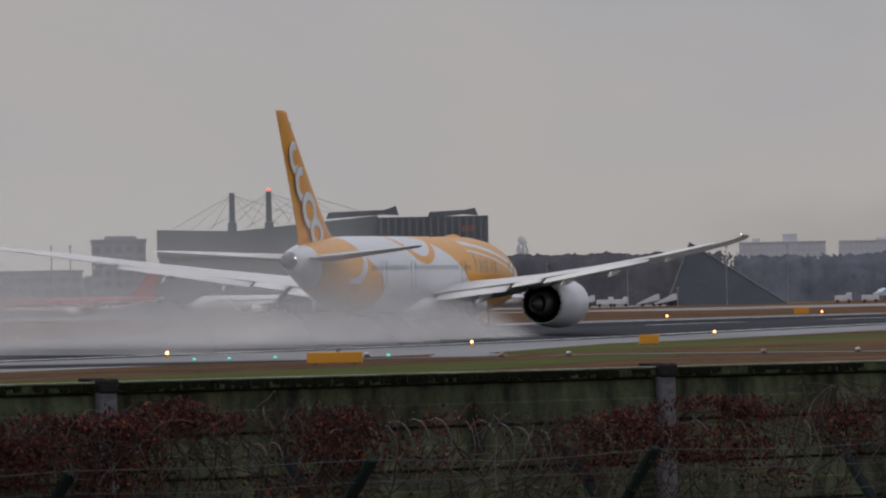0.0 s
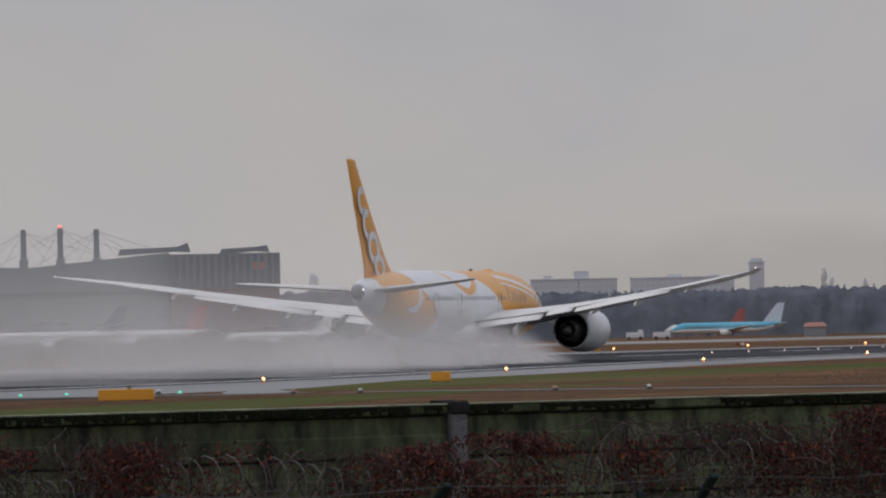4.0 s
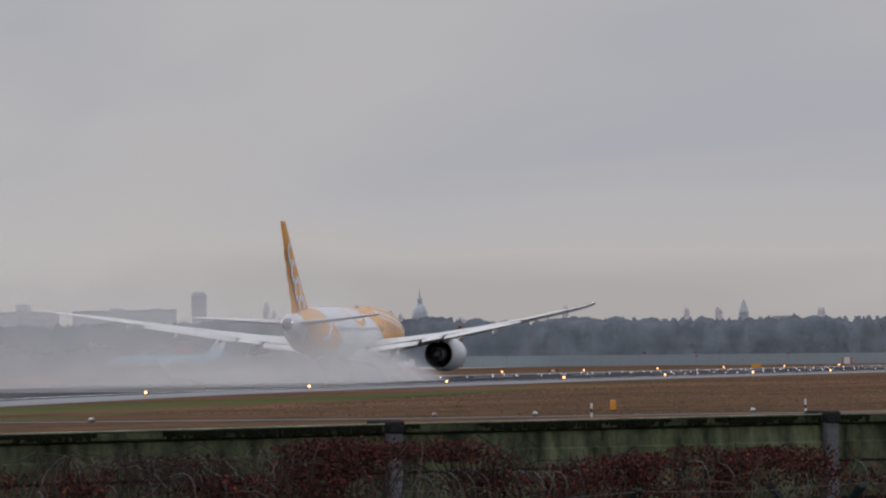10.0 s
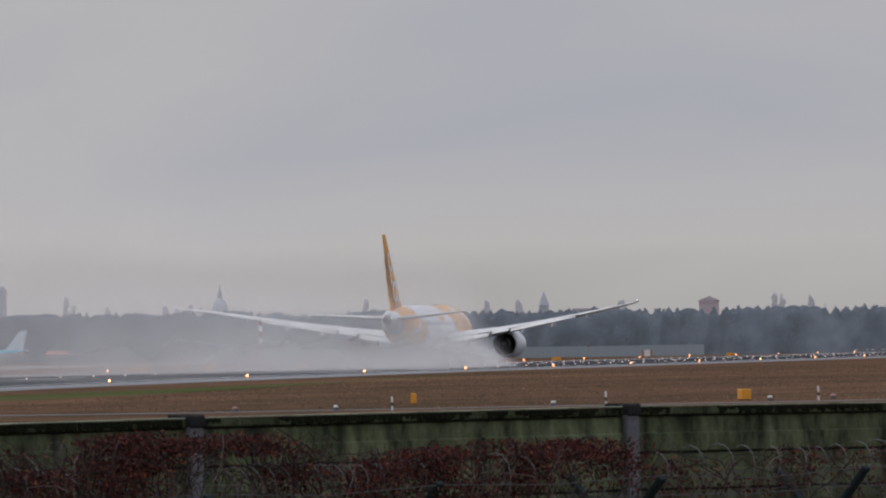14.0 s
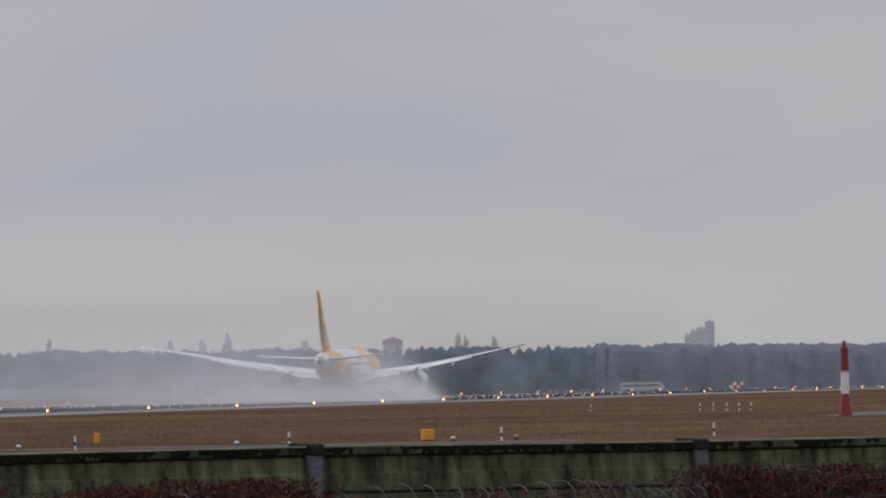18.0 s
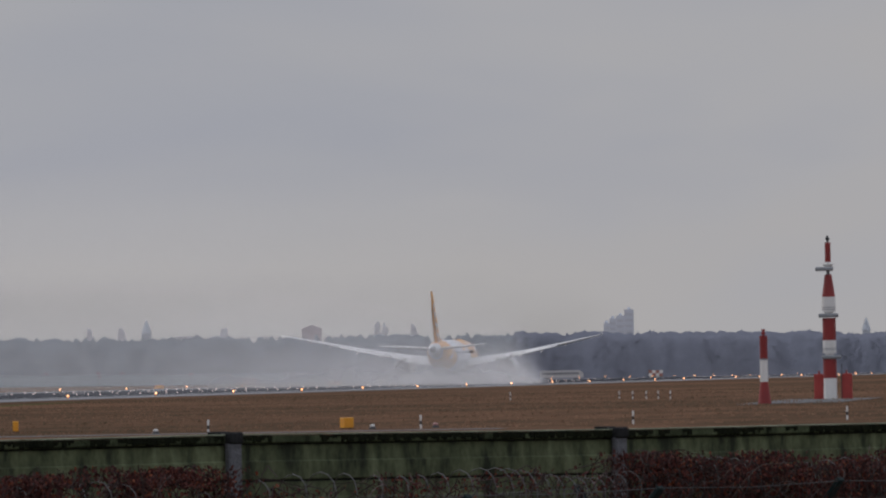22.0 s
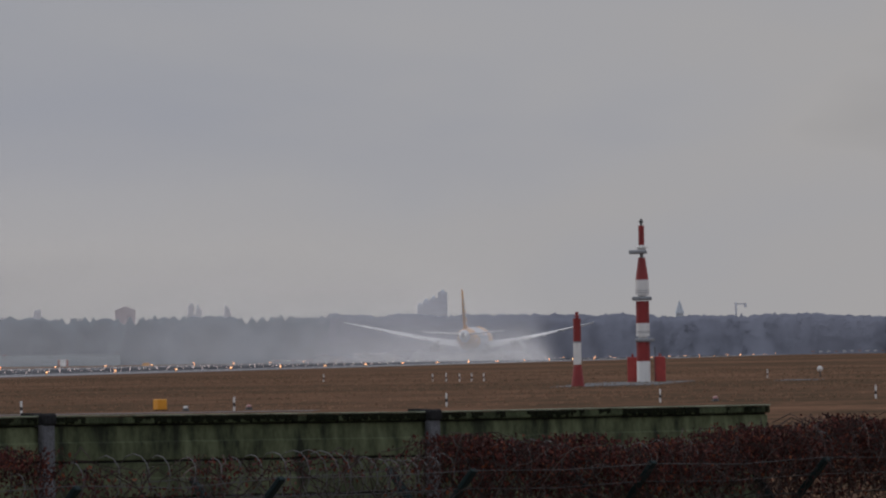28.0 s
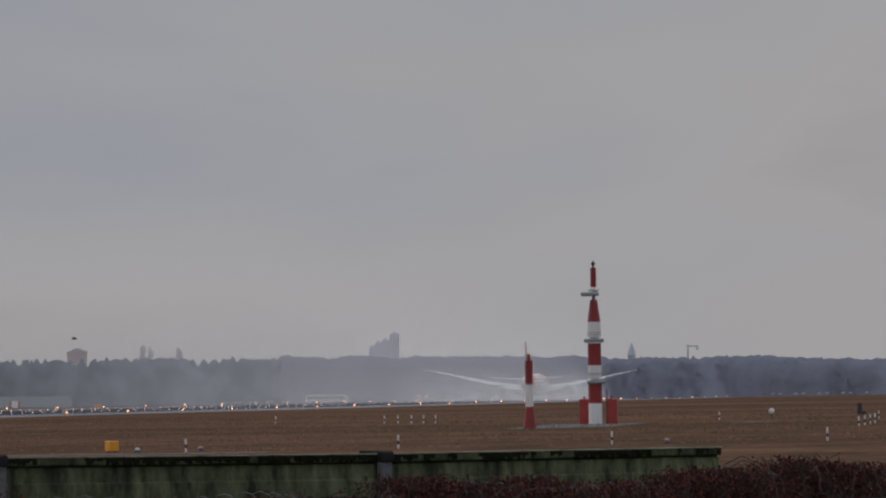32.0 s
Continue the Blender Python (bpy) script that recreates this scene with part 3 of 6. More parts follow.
        tube(bm, (gx, 28.85, 0.66), (gx, 30.35, 0.66), 0.12, 8)
        tube(bm, (gx - side * 1.8, 29.6, 2.9), (gx, 29.6, 1.3), 0.09, 8)
        leg = part("main_gear", bm, M_GREY, air, "grey main landing gear leg")
        for dx in (-0.62, 0.62):
            for y in (28.87, 30.33):
                bm = bmesh.new()
                turned(bm, [(0.3, -0.2), (0.58, -0.22), (0.66, -0.1), (0.66, 0.1), (0.58, 0.22), (0.3, 0.2)], 20)
                o = part("wheel", bm, M_TYRE, leg, "black tyre", True)
                o.matrix_basis = pose(gx + dx, y, 0.7, 0, 90, 0)
    bm = bmesh.new()
    tube(bm, (0, 49.0, 2.6), (0, 49.2, 0.55), 0.12, 10)
    leg = part("nose_gear", bm, M_GREY, air, "grey nose gear leg")
    for dx in (-0.32, 0.32):
        bm = bmesh.new()
        turned(bm, [(0.25, -0.14), (0.47, -0.15), (0.52, -0.06), (0.52, 0.06), (0.47, 0.15), (0.25, 0.14)], 18)
        o = part("wheel", bm, M_TYRE, leg, "black tyre", True)
        o.matrix_basis = pose(dx, 49.2, 0.56, 0, 90, 0)
    # cockpit glazing
    for side in (1, -1):
        bm = bmesh.new()
        vs = [bm.verts.new(p) for p in ((side * 0.08, 51.9, 5.55), (side * 1.05, 51.2, 5.62), (side * 1.7, 49.9, 5.65), (side * 1.55, 49.9, 6.25), (side * 0.95, 50.6, 6.35), (side * 0.08, 51.0, 6.4))]
        f = bm.faces.new(vs)
        bmesh.ops.solidify(bm, geom=[f], thickness=0.05)
        part("cockpit_window", bm, M_GLASS, fus)
    return air


AIRLINER = airliner()


# ---------------------------------------------------------------- perimeter wall and fence
WALL_FOOT = Vector((-30.2, 18.87, 0))
WALL_ALONG = Vector((math.sin(radians(32)), math.cos(radians(32)), 0))
WALL_IN = Vector((WALL_ALONG.y, -WALL_ALONG.x, 0))     # towards the viewer
BAY = 4.43
TOP = 2.36


def wall_paint(name="algae_green_concrete", tone=1.0):
    """Green-grey painted concrete with dark algae runs under the coping."""
    m = bpy.data.materials.new(name)
    m.use_nodes = True
    nt = m.node_tree
    p = nt.nodes["Principled BSDF"]
    p.inputs["Roughness"].default_value = 0.9
    p.inputs["Specular IOR Level"].default_value = 0.2
    tc = nt.nodes.new("ShaderNodeTexCoord")
    mp = nt.nodes.new("ShaderNodeMapping")
    mp.inputs["Scale"].default_value = (4.6, 4.6, 1.7)
    nt.links.new(tc.outputs["Object"], mp.inputs[0])
    runs = nt.nodes.new("ShaderNodeTexNoise")
    runs.inputs["Scale"].default_value, runs.inputs["Detail"].default_value, runs.inputs["Roughness"].default_value = 1.2, 9, 0.62
    nt.links.new(mp.outputs[0], runs.inputs["Vector"])
    ramp = nt.nodes.new("ShaderNodeValToRGB")
    e = ramp.color_ramp.elements
    e[0].position, e[0].color = 0.36, (0.026, 0.032, 0.018, 1)
    e[1].position, e[1].color = 0.7, (0.18, 0.205, 0.112, 1)
    mid = ramp.color_ramp.elements.new(0.5)
    mid.color = (0.092, 0.108, 0.056, 1)
    for stop in ramp.color_ramp.elements:
        stop.color = (stop.color[0] * tone, stop.color[1] * tone, stop.color[2] * tone, 1)
    nt.links.new(runs.outputs[0], ramp.inputs[0])
    fine = nt.nodes.new("ShaderNodeTexNoise")
    fine.inputs["Scale"].default_value, fine.inputs["Detail"].default_value = 22, 5
    nt.links.new(tc.outputs["Object"], fine.inputs["Vector"])
    mr = nt.nodes.new("ShaderNodeMapRange")
    mr.inputs["To Min"].default_value, mr.inputs["To Max"].default_value = 0.7, 1.3
    nt.links.new(fine.outputs[0], mr.inputs["Value"])
    info = nt.nodes.new("ShaderNodeObjectInfo")
    mr2 = nt.nodes.new("ShaderNodeMapRange")
    mr2.inputs["To Min"].default_value, mr2.inputs["To Max"].default_value = 0.8, 1.2
    nt.links.new(info.outputs["Random"], mr2.inputs["Value"])
    mul = nt.nodes.new("ShaderNodeMath")
    mul.operation = "MULTIPLY"
    nt.links.new(mr.outputs[0], mul.inputs[0])
    nt.links.new(mr2.outputs[0], mul.inputs[1])
    hsv = nt.nodes.new("ShaderNodeHueSaturation")
    nt.links.new(mul.outputs[0], hsv.inputs["Value"])
    nt.links.new(ramp.outputs[0], hsv.inputs["Color"])
    nt.links.new(hsv.outputs[0], p.inputs["Base Color"])
    b = nt.nodes.new("ShaderNodeBump")
    b.inputs["Strength"].default_value, b.inputs["Distance"].default_value = 0.5, 0.01
    nt.links.new(fine.outputs[0], b.inputs["Height"])
    nt.links.new(b.outputs[0], p.inputs["Normal"])
    return m


M_WALL = wall_paint("algae_green_concrete", 0.9)
# Same paint at a lower tone, used on the first three bays.
M_WALL_DARK = wall_paint("darker_algae_concrete", 0.62)
M_MOSS = mat("dark_moss_coping", (0.02, 0.025, 0.014), 0.95, (0.115, 0.14, 0.075), scale=3.0, spread=0.4, stretch=(1.6, 1.6, 0.8), bump=0.8, bump_scale=40, spec=0.1)
M_CUSHION = mat("black_moss", (0.010, 0.012, 0.008), 1.0, (0.024, 0.028, 0.015), scale=9, spread=0.5, bump=0.8, bump_scale=60, spec=0.05)
# The lip's pale tone is the coping's lit upper edge put into colour.
M_COPE = mat("lit_edge_algae_coping", (0.36, 0.39, 0.28), 0.9, (0.16, 0.18, 0.12), scale=2.5, spread=0.4, bump=0.4, bump_scale=30, spec=0.1)
M_POST = mat("grey_wall_post", (0.155, 0.16, 0.172), 0.85, (0.075, 0.077, 0.08), scale=4.0, spread=0.45, bump=0.5, bump_scale=30)
M_CAP = mat("blackened_post_cap", (0.018, 0.019, 0.019), 0.95, (0.035, 0.035, 0.035), scale=6, bump=0.5, bump_scale=30, spec=0.1)
M_FPOST = mat("dark_green_fence_paint", (0.012, 0.026, 0.026), 0.7, (0.018, 0.03, 0.03), scale=6, spec=0.15)
M_WIRE = mat("galvanised_wire", (0.10, 0.095, 0.09), 0.6, (0.05, 0.05, 0.05), scale=8, metal=0.5)
M_COIL = mat("weathered_barbed_wire", (0.14, 0.137, 0.134), 0.7, (0.07, 0.066, 0.064), scale=5, metal=0.2)
M_STEM = mat("pale_brown_vine_stem", (0.17, 0.13, 0.115), 0.9, (0.08, 0.055, 0.045), scale=6)
M_BARK = mat("dark_vine_bark", (0.045, 0.025, 0.02), 0.9, (0.025, 0.016, 0.014), scale=6)


def leaf_material():
    m = bpy.data.materials.new("dry_red_leaves")
    m.use_nodes = True
    nt = m.node_tree
    p = nt.nodes["Principled BSDF"]
    p.inputs["Roughness"].default_value = 0.8
    p.inputs["Specular IOR Level"].default_value = 0.2
    g = nt.nodes.new("ShaderNodeNewGeometry")
    ramp = nt.nodes.new("ShaderNodeValToRGB")
    e = ramp.color_ramp.elements
    e[0].position, e[0].color = 0.0, (0.032, 0.016, 0.014, 1)
    e[1].position, e[1].color = 1.0, (0.23, 0.07, 0.03, 1)
    mid = ramp.color_ramp.elements.new(0.55)
    mid.color = (0.078, 0.024, 0.02, 1)
    mid = ramp.color_ramp.elements.new(0.9)
    mid.color = (0.13, 0.036, 0.026, 1)
    nt.links.new(g.outputs["Random Per Island"], ramp.inputs[0])
    nt.links.new(ramp.outputs[0], p.inputs["Base Color"])
    return m


M_LEAF = leaf_material()

s0 = 27.92 - 2 * BAY
wall_bays = []


def sag(s):
    """The wall's foot falls slowly along its length."""
    return float(np.interp(s, (19, 36, 40, 43, 46, 51), (-0.025, -0.022, -0.03, -0.05, -0.088, -0.107)))


for n in range(7):
    a = WALL_FOOT + WALL_ALONG * (s0 + n * BAY)
    bay = empty("wall_bay")
    fall = math.degrees((sag(s0 + n * BAY) - sag(s0 + n * BAY + BAY)) / BAY)
    bay.matrix_basis = pose(a.x, a.y, sag(s0 + n * BAY), 0, fall, 90 - 32)
    tagged(bay, "bay of a concrete plank wall, %s with algae" % ("darkened" if n < 3 else "green"), "wall", "perimeter wall bays")
    # local x runs along the wall, -y faces the viewer
    zt = TOP - 0.035
    dy = 0.0
    tall, z = 0.2635, TOP - 0.07
    for k in range(8):
        low = z - tall if k < 7 else 0.0
        off = random.uniform(-0.003, 0.003)
        step = low + 0.145 if k < 7 else low + 0.3
        bm = bmesh.new()
        # a plank with a ledge half way up
        rings(bm, [[(x, -0.043 + off, low + 0.012), (x, -0.045 + off, step - 0.012), (x, -0.030 + off, step), (x, -0.028 + off, z - 0.013), (x, -0.022, z - 0.008),
                    (x, 0.035, z - 0.008), (x, 0.035, low + 0.006), (x, -0.036, low + 0.006)] for x in (0.02, BAY - 0.10)])
        part("plank", bm, M_WALL_DARK if n < 3 else M_WALL, bay)
        z = low
    bm = bmesh.new()
    box(bm, 0.03, BAY - 0.11, -0.016, 0.03, 0.0, TOP - 0.06)
    part("core", bm, M_CAP, bay, "dark recessed joints")
    bm = bmesh.new()
    box(bm, 0.02, BAY - 0.10, -0.062, 0.062, TOP - 0.068, TOP - 0.012, 0.01)
    part("coping_face", bm, M_MOSS, bay, "coping blackened by moss")
    bm = bmesh.new()
    box(bm, 0.02, BAY - 0.10, -0.066, 0.066, TOP - 0.010, TOP, 0.003)
    part("coping_top", bm, M_COPE, bay, "green coping stone with a painted lit edge")
    # cushions of black moss hanging in runs over the front lip
    bm = bmesh.new()
    x = 0.04
    while x < BAY - 0.16:
        w = random.uniform(0.012, 0.05)
        run = noise.noise(((s0 + n * BAY + x) * 1.3, 2.2, 0)) + 0.5 * noise.noise(((s0 + n * BAY + x) * 4.7, 8.2, 0))
        if run > (-0.45 if n < 3 else -0.22):
            low = 0.066 - 0.04 * random.random() ** 2 * (1.0 if run < 0.15 else 0.4)
            box(bm, x, x + w, -0.064 - random.uniform(0.002, 0.01), -0.03, TOP - low, TOP - random.uniform(0.009, 0.013), 0.005)
        x += w + random.choice((-0.008, -0.006, 0.0, 0.004))
    tagged(part("moss", bm, M_CUSHION, bay, "cushions of black moss"), kind="stuff")
    wall_bays.append(bay)
for n in range(7):
    a = WALL_FOOT + WALL_ALONG * (s0 + n * BAY)
    post = empty("wall_post", a.x, a.y, sag(s0 + n * BAY), 90 - 32)
    tagged(post, "grey concrete wall post with a black cap", "post", "perimeter wall posts")
    bm = bmesh.new()
    box(bm, -0.115, 0.018, -0.10, -0.046, 0, TOP - 0.05, 0.01)
    box(bm, -0.075, -0.01, -0.041, 0.09, 0, TOP - 0.05)
    part("shaft", bm, M_POST, post)
    bm = bmesh.new()
    box(bm, -0.122, 0.026, -0.116, 0.0, TOP - 0.07, TOP + 0.016, 0.014)
    part("cap", bm, M_CAP, post, "weather-blackened cap")
    bm = bmesh.new()
    box(bm, -0.10, 0.0, 0.002, 0.125, TOP + 0.004, TOP + 0.02, 0.004)
    box(bm, -0.10, 0.0, 0.002, 0.125, TOP - 0.05, TOP - 0.036, 0.004)
    box(bm, -0.10, 0.0, 0.111, 0.125, TOP - 0.036, TOP + 0.004)
    box(bm, -0.02, -0.004, 0.002, 0.111, TOP - 0.036, TOP + 0.004)
    part("bracket", bm, M_CAP, post, "open black bracket behind the cap")

# wire fence with forked arms, nearer than the wall
FENCE = 4.2
PITCH = 2.02
fence = empty("wire_fence", *(WALL_FOOT + WALL_IN * FENCE), 90 - 32)
tagged(fence, "dark green wire fence with forked arms and barbed wire", "fence")
f0 = 14.0


def strand(bm, pts, r, n=4):
    """One wire through the points."""
    st = []
    for i, p in enumerate(pts):
        d = (Vector(pts[min(i + 1, len(pts) - 1)]) - Vector(pts[max(i - 1, 0)])).normalized()
        q = d.to_track_quat("Z", "Y")
        st.append([Vector(p) + q @ Vector((r * math.cos(2 * math.pi * k / n), r * math.sin(2 * math.pi * k / n), 0)) for k in range(n)])
    loops = [[bm.verts.new(v) for v in ring] for ring in st]
    for u, w in zip(loops, loops[1:]):
        for k in range(n):
            bm.faces.new((u[k], u[(k + 1) % n], w[(k + 1) % n], w[k]))
    return bm


for i in range(19):
    x = f0 + i * PITCH
    bm = bmesh.new()
    tube(bm, (x, 0, 0), (x, 0, 1.6), 0.035, 8)
    fp = part("fence_post", bm, M_FPOST, fence)
    for sgn in (-1, 1):
        bm = bmesh.new()
        box(bm, -0.03, 0.03, -0.018, 0.018, 0, 0.55, 0.006)
        o = part("fork_arm", bm, M_FPOST, fp)
        o.matrix_basis = pose(x, 0, 1.54, 0, 0, 0) @ pose(0, 0, 0, sgn * (42 + random.uniform(-3, 3)), 0, 0)
for z, y in ((0.9, 0), (1.2, 0), (1.4, 0), (1.56, 0), (1.69, 0.14), (1.82, 0.26), (1.69, -0.14), (1.82, -0.26), (1.94, 0.36), (1.94, -0.36)):
    bm = bmesh.new()
    pts = []
    for i in range(19):
        x = f0 + i * PITCH
        pts += [(x, y, z), (x + PITCH * 0.5, y, z - random.uniform(0.0, 0.04))]
    strand(bm, pts[:-1], 0.003)
    part("fence_wire", bm, M_WIRE, fence)
# coil of barbed wire between the arms
bm = bmesh.new()
pts = []
x = f0
a = 0.0
while x < f0 + 18 * PITCH:
    r = 0.15 + 0.035 * math.sin(x * 3.1)
    pts.append((x + 0.03 * math.sin(x * 7), r * math.sin(a), 1.93 + r * math.cos(a) + 0.03 * math.sin(x * 1.7)))
    a += 2 * math.pi / 14
    x += 0.0145 + 0.006 * math.sin(x * 0.9)
strand(bm, pts, 0.0036, 3)
part("barbed_coil", bm, M_COIL, fence, "rusting coil of barbed wire")


def vine(x0, x1, top, leaves, seed, thick):
    """A tangle of stems and dry leaves climbing on the fence."""
    rng = random.Random(seed)
    v = empty("climbing_vine", *(WALL_FOOT + WALL_IN * FENCE), 90 - 32)
    tagged(v, "dry dark red climbing vine tangled in the wire fence", "vine", "red vines on the fence")

    def crest(x):
        return top + 0.10 * noise.noise((x * 0.55, 7.3, 0)) + 0.09 * noise.noise((x * 2.3, 3.1, 4)) + 0.05 * noise.noise((x * 9.1, 5.0, 4))

    for name, material, many, r0, r1, label in (("stem_tangle", M_BARK, 95 if thick > 1.3 else 55, 0.002, 0.0045, "thin dark brown stems"), ("twig_tangle", M_STEM, 8 if thick > 1.3 else 12, 0.0018, 0.0034, "pale looping twigs")):
        bm = bmesh.new()
        for _ in range(int((x1 - x0) * many * thick)):
            x, y = rng.uniform(x0, x1), rng.uniform(-0.3, 0.3)
            c = crest(x)
            p = Vector((x, y, rng.uniform(1.0, c)))
            d = Vector((rng.uniform(-0.6, 0.6), rng.uniform(-0.3, 0.3), 1))
            pts = [p]
            for k in range(10):
                d = (d + Vector((rng.uniform(-0.6, 0.6), rng.uniform(-0.4, 0.4), rng.uniform(-0.5, 0.32)))).normalized()
                q = p + d * rng.uniform(0.04, 0.1)
                if q.z > crest(q.x) + 0.04:
                    d.z = -0.5
                    q = p + d * 0.08
                    q.z = min(q.z, crest(q.x) + 0.03)
                pts.append(q)
                p = q
            strand(bm, pts, rng.uniform(r0, r1), 3)
        tagged(part(name, bm, material, v, label), kind="stuff")
    verts, faces = [], []
    for _ in range(int(leaves * 0.8)):
        x = rng.uniform(x0, x1)
        c = crest(x)
        deep = abs(rng.gauss(0, 0.2)) if rng.random() < 0.7 else rng.uniform(0, c - 1.0)
        z = c - deep + 0.03 * rng.random()
        gap = noise.noise((x * 2.2, z * 3.0, 1.5)) + 0.6 * noise.noise((x * 6.5, z * 7, 4.5)) - 0.25 * min(deep, 0.8)
        if gap < (-0.06 if thick < 1.7 else -0.45) or z < 0.9:
            continue
        c = Vector((x, rng.gauss(0, 0.15), z))
        s = rng.uniform(0.007, 0.017)
        e = Euler((rng.uniform(0, 6.3), rng.uniform(0, 6.3), rng.uniform(0, 6.3))).to_matrix()
        k = len(verts)
        for px, py, pz in ((-1, 0, 0), (-0.3, 0.6, 0.2), (0.5, 0.5, 0.1), (1.1, 0, -0.2), (0.5, -0.5, 0.1), (-0.3, -0.6, 0.2)):
            verts.append(c + e @ Vector((px * s, py * s, pz * s)))
        faces += [(k, k + 1, k + 2, k + 3), (k, k + 3, k + 4, k + 5)]
    me = bpy.data.meshes.new("foliage")
    me.from_pydata(verts, [], faces)
    me.materials.append(M_LEAF)
    o = new("foliage", me)
    o.parent = v
    tagged(o, "small curled dark red leaves", kind="stuff")
    return v


for i, (xa, xb, top, leaves, thick) in enumerate(((14, 18.2, 2.2, 46000, 1.5), (18.1, 22.3, 2.2, 46000, 1.5), (22.2, 26.4, 2.21, 46000, 1.5), (26.3, 28.2, 2.13, 4200, 1.1),
                                                  (28.1, 30.2, 2.16, 21000, 1.25), (30.1, 33.3, 2.21, 34000, 1.5), (33.2, 34.1, 2.1, 4500, 1.0), (34.0, 36.3, 2.14, 26000, 1.2),
                                                  (36.2, 40.5, 1.99, 5000, 0.8), (40.4, 44.6, 2.11, 36000, 1.8), (44.5, 50.6, 2.15, 68000, 2.1))):
    vine(xa, xb, top, leaves, i + 3, thick)


# ---------------------------------------------------------------- airfield
strip("taxiway", [(RX + 29, 250), (RX + 75, 250), (RX + 60.5, 380), (RX + 51.4, 406), (RX + 30, 505)], M_SHOULDER, 0.012, "wet grey concrete taxiway joining the runway")
strip("service_road", [(-160, 372), (-104, 361), (-74, 340.5), (-40, 333), (-40, 337), (-74, 345), (-104, 366), (-160, 378)], M_SLAB, 0.014, "narrow pale concrete service road in the grass")
strip("green_verge", [(RX + 30, 505), (RX + 51.4, 406), (RX + 63.5, 381), (RX + 78, 368), (RX + 64, 520), (RX + 44, 760), (RX + 36, 1000), (RX + 30, 1400)], M_GREEN, 0.008, "greener mown grass along the runway edge")

strip("near_verge", [(RX + 75.5, 250), (RX + 92, 250), (RX + 76, 367), (RX + 61.5, 379.5)], M_GREEN, 0.009, "greener grass beside the taxiway")


def straw_material():
    m = bpy.data.materials.new("dry_straw_grass")
    m.use_nodes = True
    nt = m.node_tree
    p = nt.nodes["Principled BSDF"]
    p.inputs["Roughness"].default_value, p.inputs["Specular IOR Level"].default_value = 0.95, 0.0
    g = nt.nodes.new("ShaderNodeNewGeometry")
    tc = nt.nodes.new("ShaderNodeTexCoord")
    wide = nt.nodes.new("ShaderNodeTexNoise")
    wide.inputs["Scale"].default_value, wide.inputs["Detail"].default_value = 0.035, 3
    nt.links.new(tc.outputs["Object"], wide.inputs["Vector"])
    ma = nt.nodes.new("ShaderNodeMath")
    ma.operation = "MULTIPLY_ADD"
    ma.inputs[1].default_value = 0.3
    nt.links.new(g.outputs["Random Per Island"], ma.inputs[0])
    nt.links.new(wide.outputs[0], ma.inputs[2])
    ramp = nt.nodes.new("ShaderNodeValToRGB")
    e = ramp.color_ramp.elements
    e[0].position, e[0].color = 0.38, (0.092, 0.075, 0.045, 1)
    e[1].position, e[1].color = 0.92, (0.31, 0.185, 0.115, 1)
    ramp.color_ramp.elements.new(0.64).color = (0.2, 0.12, 0.076, 1)
    nt.links.new(ma.outputs[0], ramp.inputs[0])
    nt.links.new(ramp.outputs[0], p.inputs["Base Color"])
    return m


def tufts():
    """Low tufts of dry grass over the near field."""
    rng = random.Random(21)
    verts, faces = [], []
    while len(faces) < 27000:
        x, y = rng.uniform(-128, 12), rng.uniform(342, 780)
        if x < RX + 44 + max(0, 760 - y) * 0.09 + max(0, 400 - y) * 0.4 or noise.noise((x * 0.05, y * 0.05, 3)) + 0.5 * noise.noise((x * 0.4, y * 0.1, 8)) < rng.uniform(-0.6, 0.3):
            continue
        g = gz(x, y)
        for _ in range(3):
            w, h, dx = rng.uniform(0.02, 0.07), rng.uniform(0.04, 0.15), rng.uniform(-0.12, 0.12)
            k = len(verts)
            verts.extend([(x + dx - w, y, g - 0.01), (x + dx + w, y, g - 0.01), (x + dx + rng.uniform(-0.06, 0.06), y + rng.uniform(0.02, 0.1), g + h)])
            faces.append((k, k + 1, k + 2))
    me = bpy.data.meshes.new("grass_tuft")
    me.from_pydata(verts, [], faces)
    me.materials.append(straw_material())
    return tagged(new("dry_grass", me), "low tufts of dry brown grass in the field", "grass", kind="stuff")


tufts()


def edge_light():
    o = empty("runway_edge_light")
    tagged(o, "small runway edge light glowing warm", "runway light", "runway edge lights")
    bm = bmesh.new()
    turned(bm, [(0.14, 0), (0.14, 0.03), (0.05, 0.05), (0.05, 0.2), (0.09, 0.22), (0.09, 0.27)], 8)
    part("stem", bm, M_YELLOW, o)
    bm = bmesh.new()
    turned(bm, [(0.08, 0.27), (0.098, 0.30), (0.098, 0.385), (0.065, 0.43), (0.03, 0.45)], 8)
    part("lens", bm, M_ORANGE_GLOW, o, "glowing lens", True)
    return o


lamp0 = edge_light()
first_lamp = True
for side, x in ((1, RX + 27.1), (-1, RX - 27.1)):
    for n in range(-4, 38):
        m = pose(x, 662 + 60 * n, gz(x, 662 + 60 * n) + 0.02)
        if first_lamp:
            lamp0.matrix_basis = m
            first_lamp = False
        else:
            copy_thing(lamp0, m)


